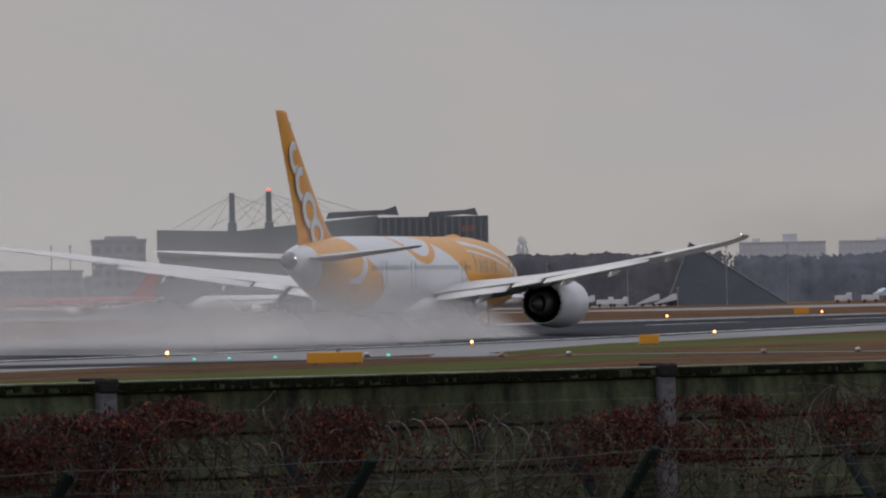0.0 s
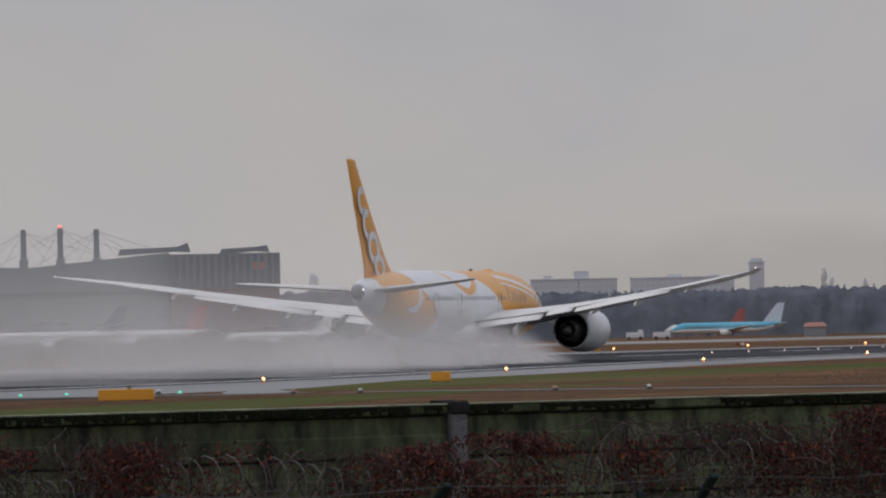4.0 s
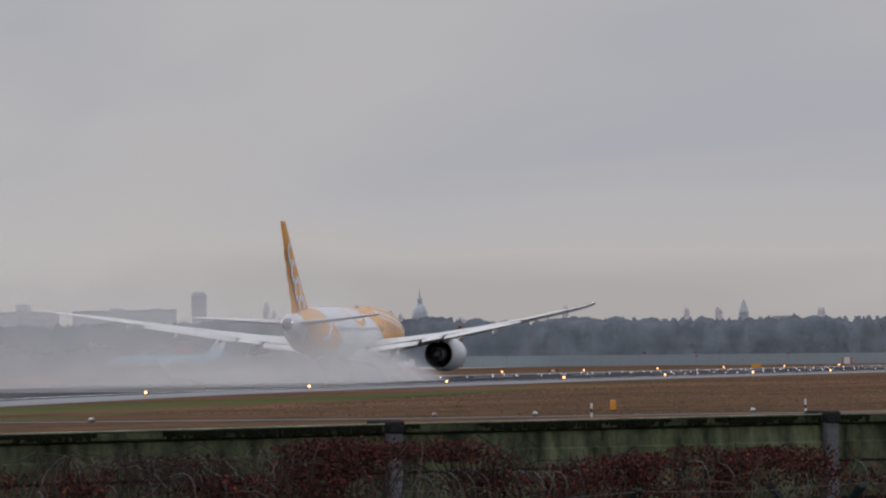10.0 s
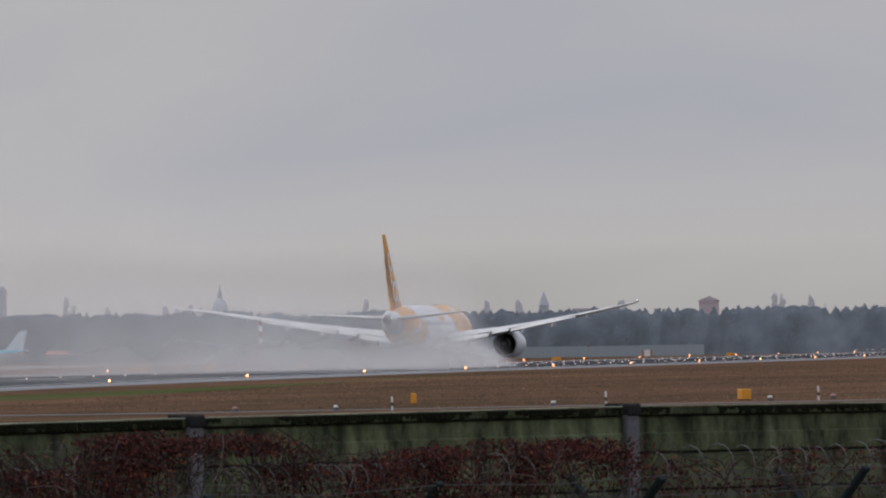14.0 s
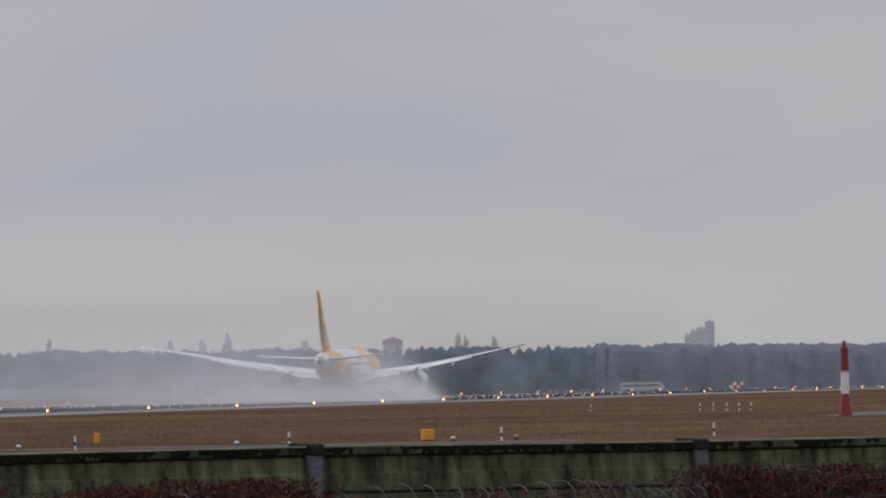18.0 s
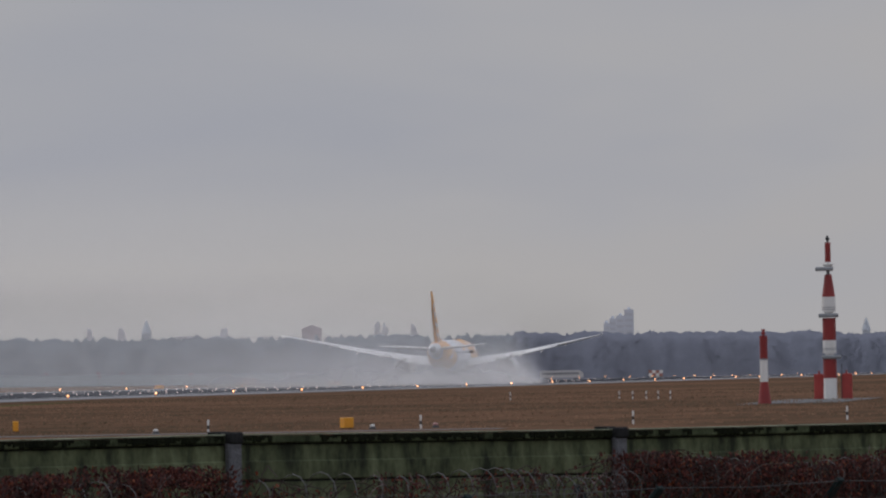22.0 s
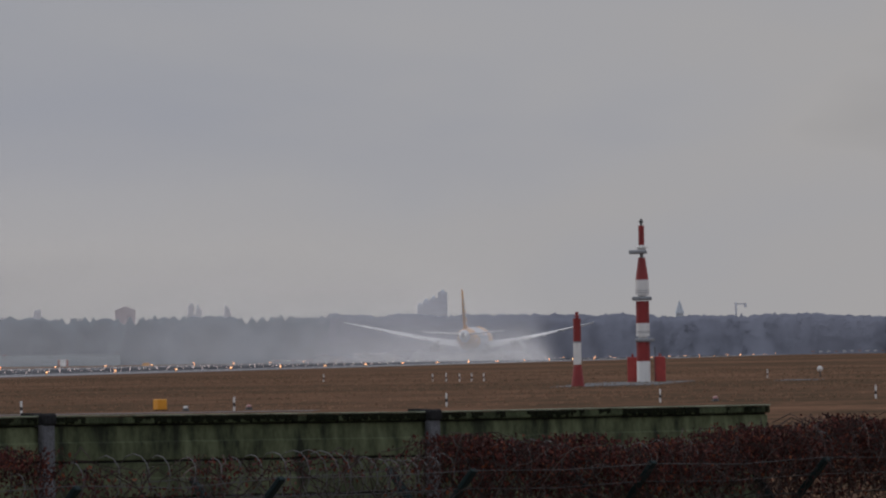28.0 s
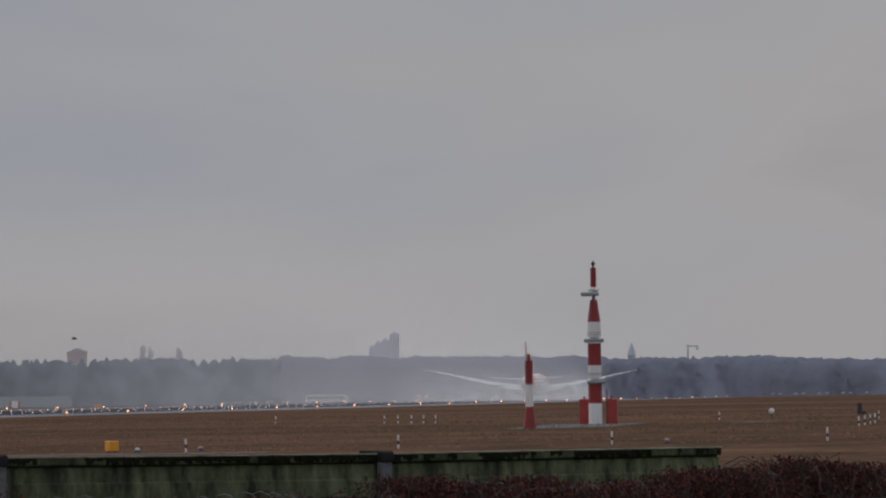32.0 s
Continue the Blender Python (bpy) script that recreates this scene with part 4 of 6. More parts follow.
def flush_light(name, material, label, group, r=0.06):
    o = empty(name)
    tagged(o, label, "runway light", group)
    bm = bmesh.new()
    turned(bm, [(r * 1.6, 0), (r * 1.5, 0.03), (r, 0.035)], 8)
    part("housing", bm, M_GREY, o)
    bm = bmesh.new()
    turned(bm, [(r * 0.9, 0.03), (r * 0.85, 0.13), (r * 0.3, 0.16)], 6)
    part("lens", bm, material, o, "", True)
    return o


cl = flush_light("centreline_light", M_WHITE_GLOW, "small white runway centreline light", "runway centreline lights")
cl.matrix_basis = pose(RX, 700, 0.04)
for n in range(1, 120):
    copy_thing(cl, pose(RX, 700 + 15 * n, gz(RX, 700 + 15 * n) + 0.04))
tz = flush_light("touchdown_light", M_WHITE_GLOW, "small white touchdown zone light", "touchdown zone lights")
tz.matrix_basis = pose(RX - 10, 945, gz(RX - 10, 945) + 0.04)
for n in range(19):
    for dx in (-13, -11.5, -10, 10, 11.5, 13):
        if n or dx != -10:
            copy_thing(tz, pose(RX + dx, 945 + 30 * n, gz(RX + dx, 945 + 30 * n) + 0.04))
gl = flush_light("taxiway_light", M_GREEN_GLOW, "small green taxiway light", "green taxiway lights", 0.11)
gx = [(-127.6, 392.0), (-131.0, 397.0), (-135.2, 401.0), (-138.9, 404.0), (-142.0, 407.0), (-124.5, 388)]
for i, (x, y) in enumerate(gx):
    if i == 0:
        gl.matrix_basis = pose(x, y, gz(x, y) + 0.03)
    else:
        copy_thing(gl, pose(x, y, gz(x, y) + 0.03))

# painted runway edge line and centre dashes
for x in (RX + 19.2, RX - 22.1):
    sheet("edge_line", [x, x + 0.9], YS, M_PAINT, 0.046, "white painted runway edge line")
dash = None
for n in range(40):
    y = 380 + n * 60
    if dash is None:
        bm = bmesh.new()
        box(bm, -0.45, 0.45, 0, 30, -0.03, 0.008)
        dash = tagged(part("centre_dash", bm, M_PAINT), "white painted runway centre dash", kind="structure")
        dash.matrix_basis = pose(RX, y, gz(RX, y + 15) + 0.04)
    else:
        tagged(again(dash, "centre_dash", None, pose(RX, y, gz(RX, y + 15) + 0.04)), "white painted runway centre dash", kind="structure")


def info_sign(x, y, w, h, rz, deep=0.35):
    o = empty("taxiway_sign", x, y, 0, rz)
    tagged(o, "yellow metal taxiway sign box on the grass", "sign", "yellow taxiway signs")
    bm = bmesh.new()
    box(bm, -w / 2, w / 2, -deep / 2, deep / 2, 0.05, 0.08 + h, 0.03)
    part("sign_box", bm, M_YELLOW, o)
    for sx in (-0.35, 0.35):
        bm = bmesh.new()
        tube(bm, (sx * w, 0, 0), (sx * w, 0, 0.08), 0.05, 8)
        part("foot", bm, M_DARK, o)
    return o


x, y = at(-18.19, 348)
s1 = info_sign(x, y, 2.52, 0.48, 18)
bm = bmesh.new()
turned(bm, [(0.1, 0), (0.1, 0.1), (0.17, 0.14), (0.17, 0.18), (0.08, 0.2)], 10)
o = part("sign_lamp", bm, M_GREY, s1)
o.matrix_basis = pose(0.15, 0, 0.55)
x, y = at(-15.85, 445)
info_sign(x, y, 1.15, 0.52, 16)
x, y = at(-10.42, 372)
info_sign(x, y, 0.28, 0.46, 10)
x, y = at(-7.96, 352)
info_sign(x, y, 0.5, 0.45, 40, 0.45)


def marker_post():
    o = empty("marker_post")
    tagged(o, "short black and white banded marker post in the grass", "post", "marker posts")
    bm = bmesh.new()
    box(bm, -0.043, 0.043, -0.043, 0.043, 0, 0.2, 0.01)
    part("base", bm, M_WHITE, o)
    bm = bmesh.new()
    box(bm, -0.045, 0.045, -0.045, 0.045, 0.2, 0.36, 0.01)
    part("band", bm, M_DARK, o, "black band")
    bm = bmesh.new()
    box(bm, -0.043, 0.043, -0.043, 0.043, 0.36, 0.62, 0.01)
    part("top", bm, M_WHITE, o)
    return o


mp0 = marker_post()
spots = [(-10.58, 340), (-8.99, 342), (-7.41, 345), (-5.83, 348), (-4.24, 350), (-6.74, 612), (-5.93, 590), (-5.83, 588), (-5.73, 586), (-5.64, 584), (-5.55, 582), (-2.64, 352), (-3.44, 560), (-2.405, 455), (-2.36, 468), (-2.32, 480), (-2.285, 492), (-2.255, 540)]
for i, (b, d) in enumerate(spots):
    m = pose(*at(b, d), 0)
    if i == 0:
        mp0.matrix_basis = m
    else:
        copy_thing(mp0, m)


def ground_lamp(b, d, red=False):
    x, y = at(b, d)
    o = empty("ground_lamp", x, y, 0)
    tagged(o, "low dark ground lamp with a pale %s top" % ("red" if red else "white"), "ground lamp", "ground lamps by the road")
    bm = bmesh.new()
    turned(bm, [(0.17, 0), (0.16, 0.06), (0.12, 0.09), (0.11, 0.12)], 10)
    part("base", bm, M_DARK, o)
    bm = bmesh.new()
    turned(bm, [(0.11, 0.12), (0.12, 0.18), (0.06, 0.23)], 10)
    part("lens", bm, M_PALERED if red else M_WHITE, o, "", True)
    return o


M_PALERED = mat("pale_red_lamp_glass", (0.55, 0.3, 0.28), 0.3, (0.5, 0.25, 0.23), scale=3)
for b, d, red in ((-16.95, 372, True), (-16.45, 372, False), (-15.0, 362, True), (-11.75, 352, True), (-11.0, 348, False), (-9.38, 346, False), (-7.77, 348, False), (-7.3, 350, True), (-3.83, 352, True), (-14.3, 362, False), (-17.95, 392, False)):
    ground_lamp(b, d, red)


# ---------------------------------------------------------------- red and white masts
def banded_mast(name, label, bands, n=20):
    o = empty(name)
    tagged(o, label, "mast")
    for rb, rt, z0, z1, material in bands:
        bm = bmesh.new()
        turned(bm, [(rb, z0), (rt, z1)], n)
        part("band", bm, material, o, "red band" if material is M_RED else "white band", False)
    return o


MX, MY = at(-4.36, 528)
mast = banded_mast("antenna_mast", "tall red and white banded antenna mast with round platforms", [
    (0.46, 0.46, 0.0, 1.42, M_WHITE), (0.46, 0.46, 1.42, 2.75, M_RED), (0.46, 0.46, 3.12, 4.02, M_WHITE),
    (0.455, 0.455, 4.02, 5.54, M_RED), (0.46, 0.46, 5.94, 7.0, M_WHITE), (0.45, 0.24, 7.0, 8.52, M_RED), (0.2, 0.2, 9.0, 9.38, M_WHITE), (0.2, 0.2, 9.38, 10.72, M_RED)])
for z0, z1, dx, r in ((2.75, 3.0, 0.12, 0.68), (5.58, 5.85, -0.03, 0.68), (8.77, 9.04, -0.26, 0.62)):
    bm = bmesh.new()
    box(bm, dx - r, dx + r, -r * 0.8, r * 0.8, z0, z1, 0.06)
    part("platform", bm, M_GREY, mast, "grey antenna platform")
    bm = bmesh.new()
    turned(bm, [(0.3, z1), (0.3, z1 + 0.14), (0.44, z1 + 0.14), (0.44, z1 + 0.2)], 14)
    part("collar", bm, M_WHITE, mast)
bm = bmesh.new()
turned(bm, [(0.12, 8.52), (0.12, 8.78)], 10)
part("neck", bm, M_GREY, mast)
for z in (6.1, 6.25, 3.35, 3.45):
    bm = bmesh.new()
    turned(bm, [(0.475, z), (0.475, z + 0.035)], 18)
    part("hoop", bm, M_GREY, mast)
bm = bmesh.new()
turned(bm, [(0.07, 10.72), (0.07, 10.87), (0.14, 10.91), (0.14, 11.05), (0.06, 11.09), (0.06, 11.19)], 10)
part("obstruction_lamp", bm, M_DARK, mast)
mast.matrix_basis = pose(MX, MY, 0.03, 0, 0, 4)
for dx, w in ((-0.84, 0.72), (1.04, 0.76)):
    o = empty("equipment_cabinet", MX + dx, MY + 1.2, 0.03, 4)
    tagged(o, "red metal equipment cabinet beside a mast", "cabinet", "red cabinets")
    bm = bmesh.new()
    box(bm, -w / 2, w / 2, -0.4, 0.4, -0.02, 1.72, 0.03)
    part("body", bm, M_CORAL, o)
    bm = bmesh.new()
    box(bm, -w / 2 + 0.06, w / 2 - 0.06, -0.42, -0.395, 0.2, 1.6, 0.008)
    d = part("door", bm, M_CORAL, o)
    bm = bmesh.new()
    box(bm, w / 2 - 0.14, w / 2 - 0.1, -0.45, -0.42, 0.85, 1.0)
    part("handle", bm, M_DARK, d)
    bm = bmesh.new()
    turned(bm, [(0.07, 1.72), (0.07, 1.9), (0.03, 1.95)], 8)
    part("lamp", bm, M_RED, o)
bm = bmesh.new()
tube(bm, (0, 0, 0), (0, 0, 2.4), 0.025, 6)
o = part("aerial", bm, M_DARK)
o.matrix_basis = pose(MX + 0.75, MY + 0.6, 0.03)
tagged(o, "thin dark aerial rod by the cabinets", "aerial")
SX, SY = at(-4.85, 487)
small = banded_mast("short_mast", "short red and white banded monitor mast with a flared foot", [
    (0.42, 0.25, 0.0, 1.35, M_RED), (0.25, 0.25, 1.38, 2.78, M_WHITE), (0.245, 0.245, 2.82, 4.3, M_RED)])
bm = bmesh.new()
turned(bm, [(0.28, 2.76), (0.28, 2.84)], 16)
part("flange", bm, M_GREY, small)
bm = bmesh.new()
turned(bm, [(0.08, 4.3), (0.08, 4.36), (0.16, 4.38), (0.16, 4.46), (0.09, 4.5), (0.09, 4.6), (0.14, 4.64), (0.12, 4.7)], 10)
part("lamp", bm, M_RED, small)
small.matrix_basis = pose(SX, SY, 0.03)
strip("mast_apron", [(SX - 1.5, SY - 3), (MX + 3.4, SY + 6), (MX + 3.0, MY + 8), (SX - 2.6, MY + 4)], M_SLAB, 0.03, "pale concrete slab round the masts")

bm = bmesh.new()
turned(bm, [(0.04, 0), (0.04, 0.5)], 6)
disc = empty("round_marker", *at(-3.05, 556), 0)
tagged(disc, "round white marker board on a short stake", "marker")
part("stake", bm, M_DARK, disc)
bm = bmesh.new()
turned(bm, [(0.2, -0.02), (0.22, 0), (0.2, 0.02)], 8)
o = part("board", bm, M_WHITE, disc, "", True)
o.matrix_basis = pose(0, -0.05, 0.62, 90, 0, 0)
x, y = at(-3.22, 520)
strip("drain_cover", [(x - 1.4, y - 3), (x + 1.3, y - 2), (x + 1.6, y + 4), (x - 1.0, y + 5)], M_CONC, 0.05, "low dark concrete drain slab in the grass")
x, y = at(-2.385, 610)
o = empty("meter_box", x, y, 0)
tagged(o, "small black equipment box on a frame in the grass", "equipment box")
bm = bmesh.new()
box(bm, -0.3, 0.05, -0.2, 0.2, 0.3, 0.95, 0.03)
part("body", bm, M_DARK, o)
bm = bmesh.new()
box(bm, -0.35, 0.4, -0.22, 0.22, 0, 0.3, 0.03)
part("plinth", bm, M_DARK, o)


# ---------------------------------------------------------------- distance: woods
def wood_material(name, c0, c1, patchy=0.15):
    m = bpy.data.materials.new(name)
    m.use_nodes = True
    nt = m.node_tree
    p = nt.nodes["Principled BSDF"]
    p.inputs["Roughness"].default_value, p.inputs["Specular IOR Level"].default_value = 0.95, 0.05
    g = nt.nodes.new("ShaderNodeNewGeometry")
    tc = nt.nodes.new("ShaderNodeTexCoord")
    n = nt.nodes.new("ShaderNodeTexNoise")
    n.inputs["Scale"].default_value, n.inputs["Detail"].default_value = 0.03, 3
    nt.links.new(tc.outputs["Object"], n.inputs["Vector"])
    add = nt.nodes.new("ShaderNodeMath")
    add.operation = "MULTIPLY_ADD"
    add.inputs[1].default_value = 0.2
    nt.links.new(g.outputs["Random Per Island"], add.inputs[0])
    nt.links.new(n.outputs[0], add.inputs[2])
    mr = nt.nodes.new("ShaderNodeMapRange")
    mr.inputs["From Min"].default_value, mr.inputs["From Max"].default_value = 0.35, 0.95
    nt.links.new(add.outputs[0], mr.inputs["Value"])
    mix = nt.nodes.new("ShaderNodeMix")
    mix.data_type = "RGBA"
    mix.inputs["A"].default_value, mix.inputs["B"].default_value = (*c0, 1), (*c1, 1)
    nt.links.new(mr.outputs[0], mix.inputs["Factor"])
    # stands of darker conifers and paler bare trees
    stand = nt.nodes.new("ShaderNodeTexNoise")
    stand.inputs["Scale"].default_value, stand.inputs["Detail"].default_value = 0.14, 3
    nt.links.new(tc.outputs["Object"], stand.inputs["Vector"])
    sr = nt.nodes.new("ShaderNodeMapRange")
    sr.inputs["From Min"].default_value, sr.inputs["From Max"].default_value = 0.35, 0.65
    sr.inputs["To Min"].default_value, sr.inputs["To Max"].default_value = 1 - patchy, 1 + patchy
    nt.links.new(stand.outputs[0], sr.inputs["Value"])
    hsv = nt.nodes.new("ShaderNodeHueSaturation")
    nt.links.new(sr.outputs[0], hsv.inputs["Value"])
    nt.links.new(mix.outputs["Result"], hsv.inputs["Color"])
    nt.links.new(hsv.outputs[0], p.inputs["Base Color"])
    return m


def woods(name, b0, b1, dist, height, seed, material, label, rows=3, firs=0.5):
    """A belt of woods: rows of single trees, each a crown of leafless twig clumps or dark fir boughs, before a close thicket."""
    rng = random.Random(seed)
    verts, faces = [], []
    length = radians(b1 - b0) * dist
    corners = [(math.cos(k * 1.047), math.sin(k * 1.047)) for k in range(6)]

    def clump(x, y, z, w, h):
        k = len(verts)
        lx, ly, spin = rng.uniform(-0.5, 0.5), rng.uniform(-0.35, 0.6), rng.uniform(0, 1)
        for i in range(6):
            ca, sa = corners[i]
            q = 0.65 + 0.5 * rng.random()
            dx, dz = w * q * (ca + spin * 0.3 * sa), h * q * sa
            verts.append((x + dx, y + dx * lx + dz * ly, z + dz))
        faces.append((k, k + 1, k + 2, k + 3, k + 4, k + 5))

    for r in range(rows):
        u = 0.0
        trees = []
        while u < length + 4:
            bb = b0 + math.degrees(u / dist)
            h = height * (1 - 0.055 * max(0, bb + 6.2)) * (0.86 + 0.04 * r + 0.05 * noise.noise((bb * 1.1, seed, 0)) + 0.04 * noise.noise((bb * 5, seed, 2)) + rng.uniform(-0.02, 0.015))
            fir = noise.noise((bb * 2.3, seed, 5)) * 0.9 + rng.uniform(-0.35, 0.35) + firs > 0.5
            wide = rng.uniform(1.5, 2.4) if fir else rng.uniform(2.2, 3.9)
            x, y = at(bb, dist + r * 9 + rng.uniform(-2.5, 2.5))
            g = gz(x, y)
            trees.append((u, h, wide * 1.25, fir))
            for _ in range(80 if r == 0 else 44):
                q = rng.random() ** (0.8 if r == 0 else 0.55)
                if fir:
                    half = wide * (1.1 - 0.62 * q)
                else:
                    half = wide * math.sqrt(max(0.04, 1 - (2 * abs(q - 0.58)) ** 2.4))
                cx, s = rng.uniform(-half, half), rng.uniform(0.22, 0.5)
                clump(x + cx, y - (half - abs(cx)) * rng.uniform(0.1, 0.4), g + q * h * (1 - 0.12 * abs(cx) / wide), s * (0.8 if fir else 1.0), s * (0.75 if fir else 0.95))
            u += rng.uniform(2.0, 4.4)
        # the thicket of the crowns grown together
        n = int(length / 0.7)
        k0, first = len(verts), 0
        for i in range(n + 1):
            u = length * i / n
            while first < len(trees) - 1 and trees[first][0] < u - 8:
                first += 1
            top = 0.0
            for tu, th, tw, fir in trees[first:first + 9]:
                q = abs(u - tu) / tw
                top = max(top, th * (0.985 - (0.22 * q if fir else 0.13 * q * q)))
            top += 0.35 * noise.noise((u * 0.9, seed, r)) + 0.2 * noise.noise((u * 2.3, seed, r + 4))
            bb = b0 + math.degrees(u / dist)
            for v, back in ((-0.05, 1.2), (0.5, 1.2), (0.9, 1.6), (1.0, 2.4), (0.94, 9.0)):
                x, y = at(bb, dist + r * 9 + back)
                verts.append((x, y, gz(x, y) + v * top))
        for i in range(n):
            for j in range(4):
                q = k0 + i * 5 + j
                faces.append((q, q + 5, q + 6, q + 1))
    me = bpy.data.meshes.new(name)
    me.from_pydata(verts, [], faces)
    me.materials.append(material)
    me.polygons.foreach_set("use_smooth", [True] * len(me.polygons))
    # a thicket of twigs takes its light from the open sky before it
    me.normals_split_custom_set_from_vertices([Vector((0.1 * noise.noise((v[0] * 0.4, v[1] * 0.1, v[2] * 0.4)), -0.8, 0.6 + 0.15 * noise.noise((v[0] * 0.5, 7, v[2] * 0.6)))).normalized() for v in verts])
    return tagged(new(name, me), label, "woods", kind="stuff")


# Distance haze is mixed into these wood colours: lifted and turned towards blue.
M_WOODS = wood_material("hazed_dark_woods", (0.19, 0.218, 0.243), (0.232, 0.254, 0.275))
M_BAREWOOD = wood_material("hazed_bare_woods", (0.258, 0.27, 0.316), (0.28, 0.288, 0.331), 0.05)
M_FARWOOD = wood_material("hazed_far_woods", (0.165, 0.18, 0.208), (0.205, 0.216, 0.242))
M_BROWNWOOD = wood_material("hazed_brown_woods", (0.135, 0.134, 0.148), (0.172, 0.162, 0.174))
# Near-white colour stands for the haze in front of these far trees.
M_SKYTREE = wood_material("haze_pale_trees", (0.76, 0.76, 0.785), (0.80, 0.795, 0.815))
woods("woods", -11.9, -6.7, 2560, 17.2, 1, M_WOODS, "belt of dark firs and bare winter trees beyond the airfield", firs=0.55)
woods("bare_woods", -6.7, 3.0, 2560, 17.2, 6, M_BAREWOOD, "belt of bare winter woods, hazed grey-blue, beyond the airfield", firs=0.12)
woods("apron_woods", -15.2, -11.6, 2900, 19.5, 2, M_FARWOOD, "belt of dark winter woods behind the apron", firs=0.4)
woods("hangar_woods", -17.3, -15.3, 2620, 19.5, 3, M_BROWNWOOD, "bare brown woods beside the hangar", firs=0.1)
woods("low_woods", -21.5, -19.3, 2400, 14, 4, M_FARWOOD, "low woods, hazed pale, behind the terminal", firs=0.2)


def lone_tree(b, d, h, w, label="tall bare poplar standing above the woods"):
    """A tapered trunk, limbs and a thin crown of upright twigs."""
    rng = random.Random(int(b * 1000))
    x, y = at(b, d)
    o = empty("bare_tree", x, y, gz(x, y))
    tagged(o, label, "tree", "tall bare trees")
    bm = bmesh.new()
    tube(bm, (0, 0, 0), (0, 0, h * 0.9), 0.5, 6, 0.1)
    for k in range(9):
        z = h * (0.3 + 0.06 * k)
        a = rng.uniform(0, 6.3)
        tube(bm, (0, 0, z), (math.cos(a) * w * 0.3, math.sin(a) * w * 0.3, z + h * 0.18), 0.18, 4, 0.05)
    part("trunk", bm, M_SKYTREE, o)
    verts, faces = [], []
    for _ in range(150):
        q = rng.random()
        z = h * (0.3 + 0.72 * q)
        rr = w / 2 * math.sqrt(rng.random()) * (1.05 - 0.75 * q)
        a = rng.uniform(0, 6.3)
        s, t = rng.uniform(0.25, 0.6), rng.uniform(1.2, 2.8)
        k = len(verts)
        px, py = rr * math.cos(a), rr * math.sin(a)
        verts += [(px - s, py, z - t / 2), (px + s, py, z - t / 2), (px, py - s * 0.5, z + t / 2), (px, py + s, z - t / 2)]
        faces += [(k, k + 1, k + 2), (k, k + 3, k + 1), (k + 1, k + 3, k + 2), (k + 3, k, k + 2)]
    me = bpy.data.meshes.new("crown")
    me.from_pydata(verts, [], faces)
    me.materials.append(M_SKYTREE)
    c = new("crown", me)
    c.parent = o
    return o


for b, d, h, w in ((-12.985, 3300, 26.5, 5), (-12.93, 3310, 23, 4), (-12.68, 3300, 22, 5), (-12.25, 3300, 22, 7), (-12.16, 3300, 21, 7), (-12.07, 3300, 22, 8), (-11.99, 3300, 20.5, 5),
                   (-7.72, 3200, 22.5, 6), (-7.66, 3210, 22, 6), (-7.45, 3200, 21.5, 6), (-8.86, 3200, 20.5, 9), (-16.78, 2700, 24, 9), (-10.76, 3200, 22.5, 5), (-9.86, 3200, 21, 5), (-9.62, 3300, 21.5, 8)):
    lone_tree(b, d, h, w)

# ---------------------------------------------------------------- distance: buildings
# Next four: skyline colours lifted towards the sky tone to stand for haze.
M_WIN = mat("hazed_far_window", (0.66, 0.68, 0.73), 0.4, (0.6, 0.62, 0.67), scale=0.2)
M_TAN = mat("hazed_brick_block", (0.6, 0.53, 0.54), 0.9, (0.56, 0.49, 0.5), scale=0.1)
M_DIM = mat("hazed_blue_facade", (0.72, 0.75, 0.81), 0.9, (0.67, 0.70, 0.76), scale=0.05)
M_SPIRE = mat("hazed_green_spire", (0.56, 0.595, 0.63), 0.8, (0.46, 0.50, 0.54), scale=0.1)
M_TERMWIN = mat("dull_terminal_window", (0.24, 0.25, 0.27), 0.4, (0.2, 0.21, 0.23), scale=0.2)
M_TERM = mat("grey_terminal_cladding", (0.34, 0.345, 0.36), 0.8, (0.29, 0.295, 0.31), scale=0.1)
M_HANGAR = mat("grey_green_hangar_cladding", (0.205, 0.22, 0.226), 0.7, (0.175, 0.188, 0.194), scale=0.06)
M_HFRONT = mat("grey_hangar_front", (0.25, 0.25, 0.24), 0.7, (0.20, 0.20, 0.195), scale=0.05)
M_RIB = mat("dark_blue_grey_ribs", (0.14, 0.15, 0.168), 0.7, (0.165, 0.173, 0.19), scale=0.1)
M_BRICK = mat("dull_red_lower_wall", (0.25, 0.16, 0.145), 0.8, (0.2, 0.14, 0.13), scale=0.06)


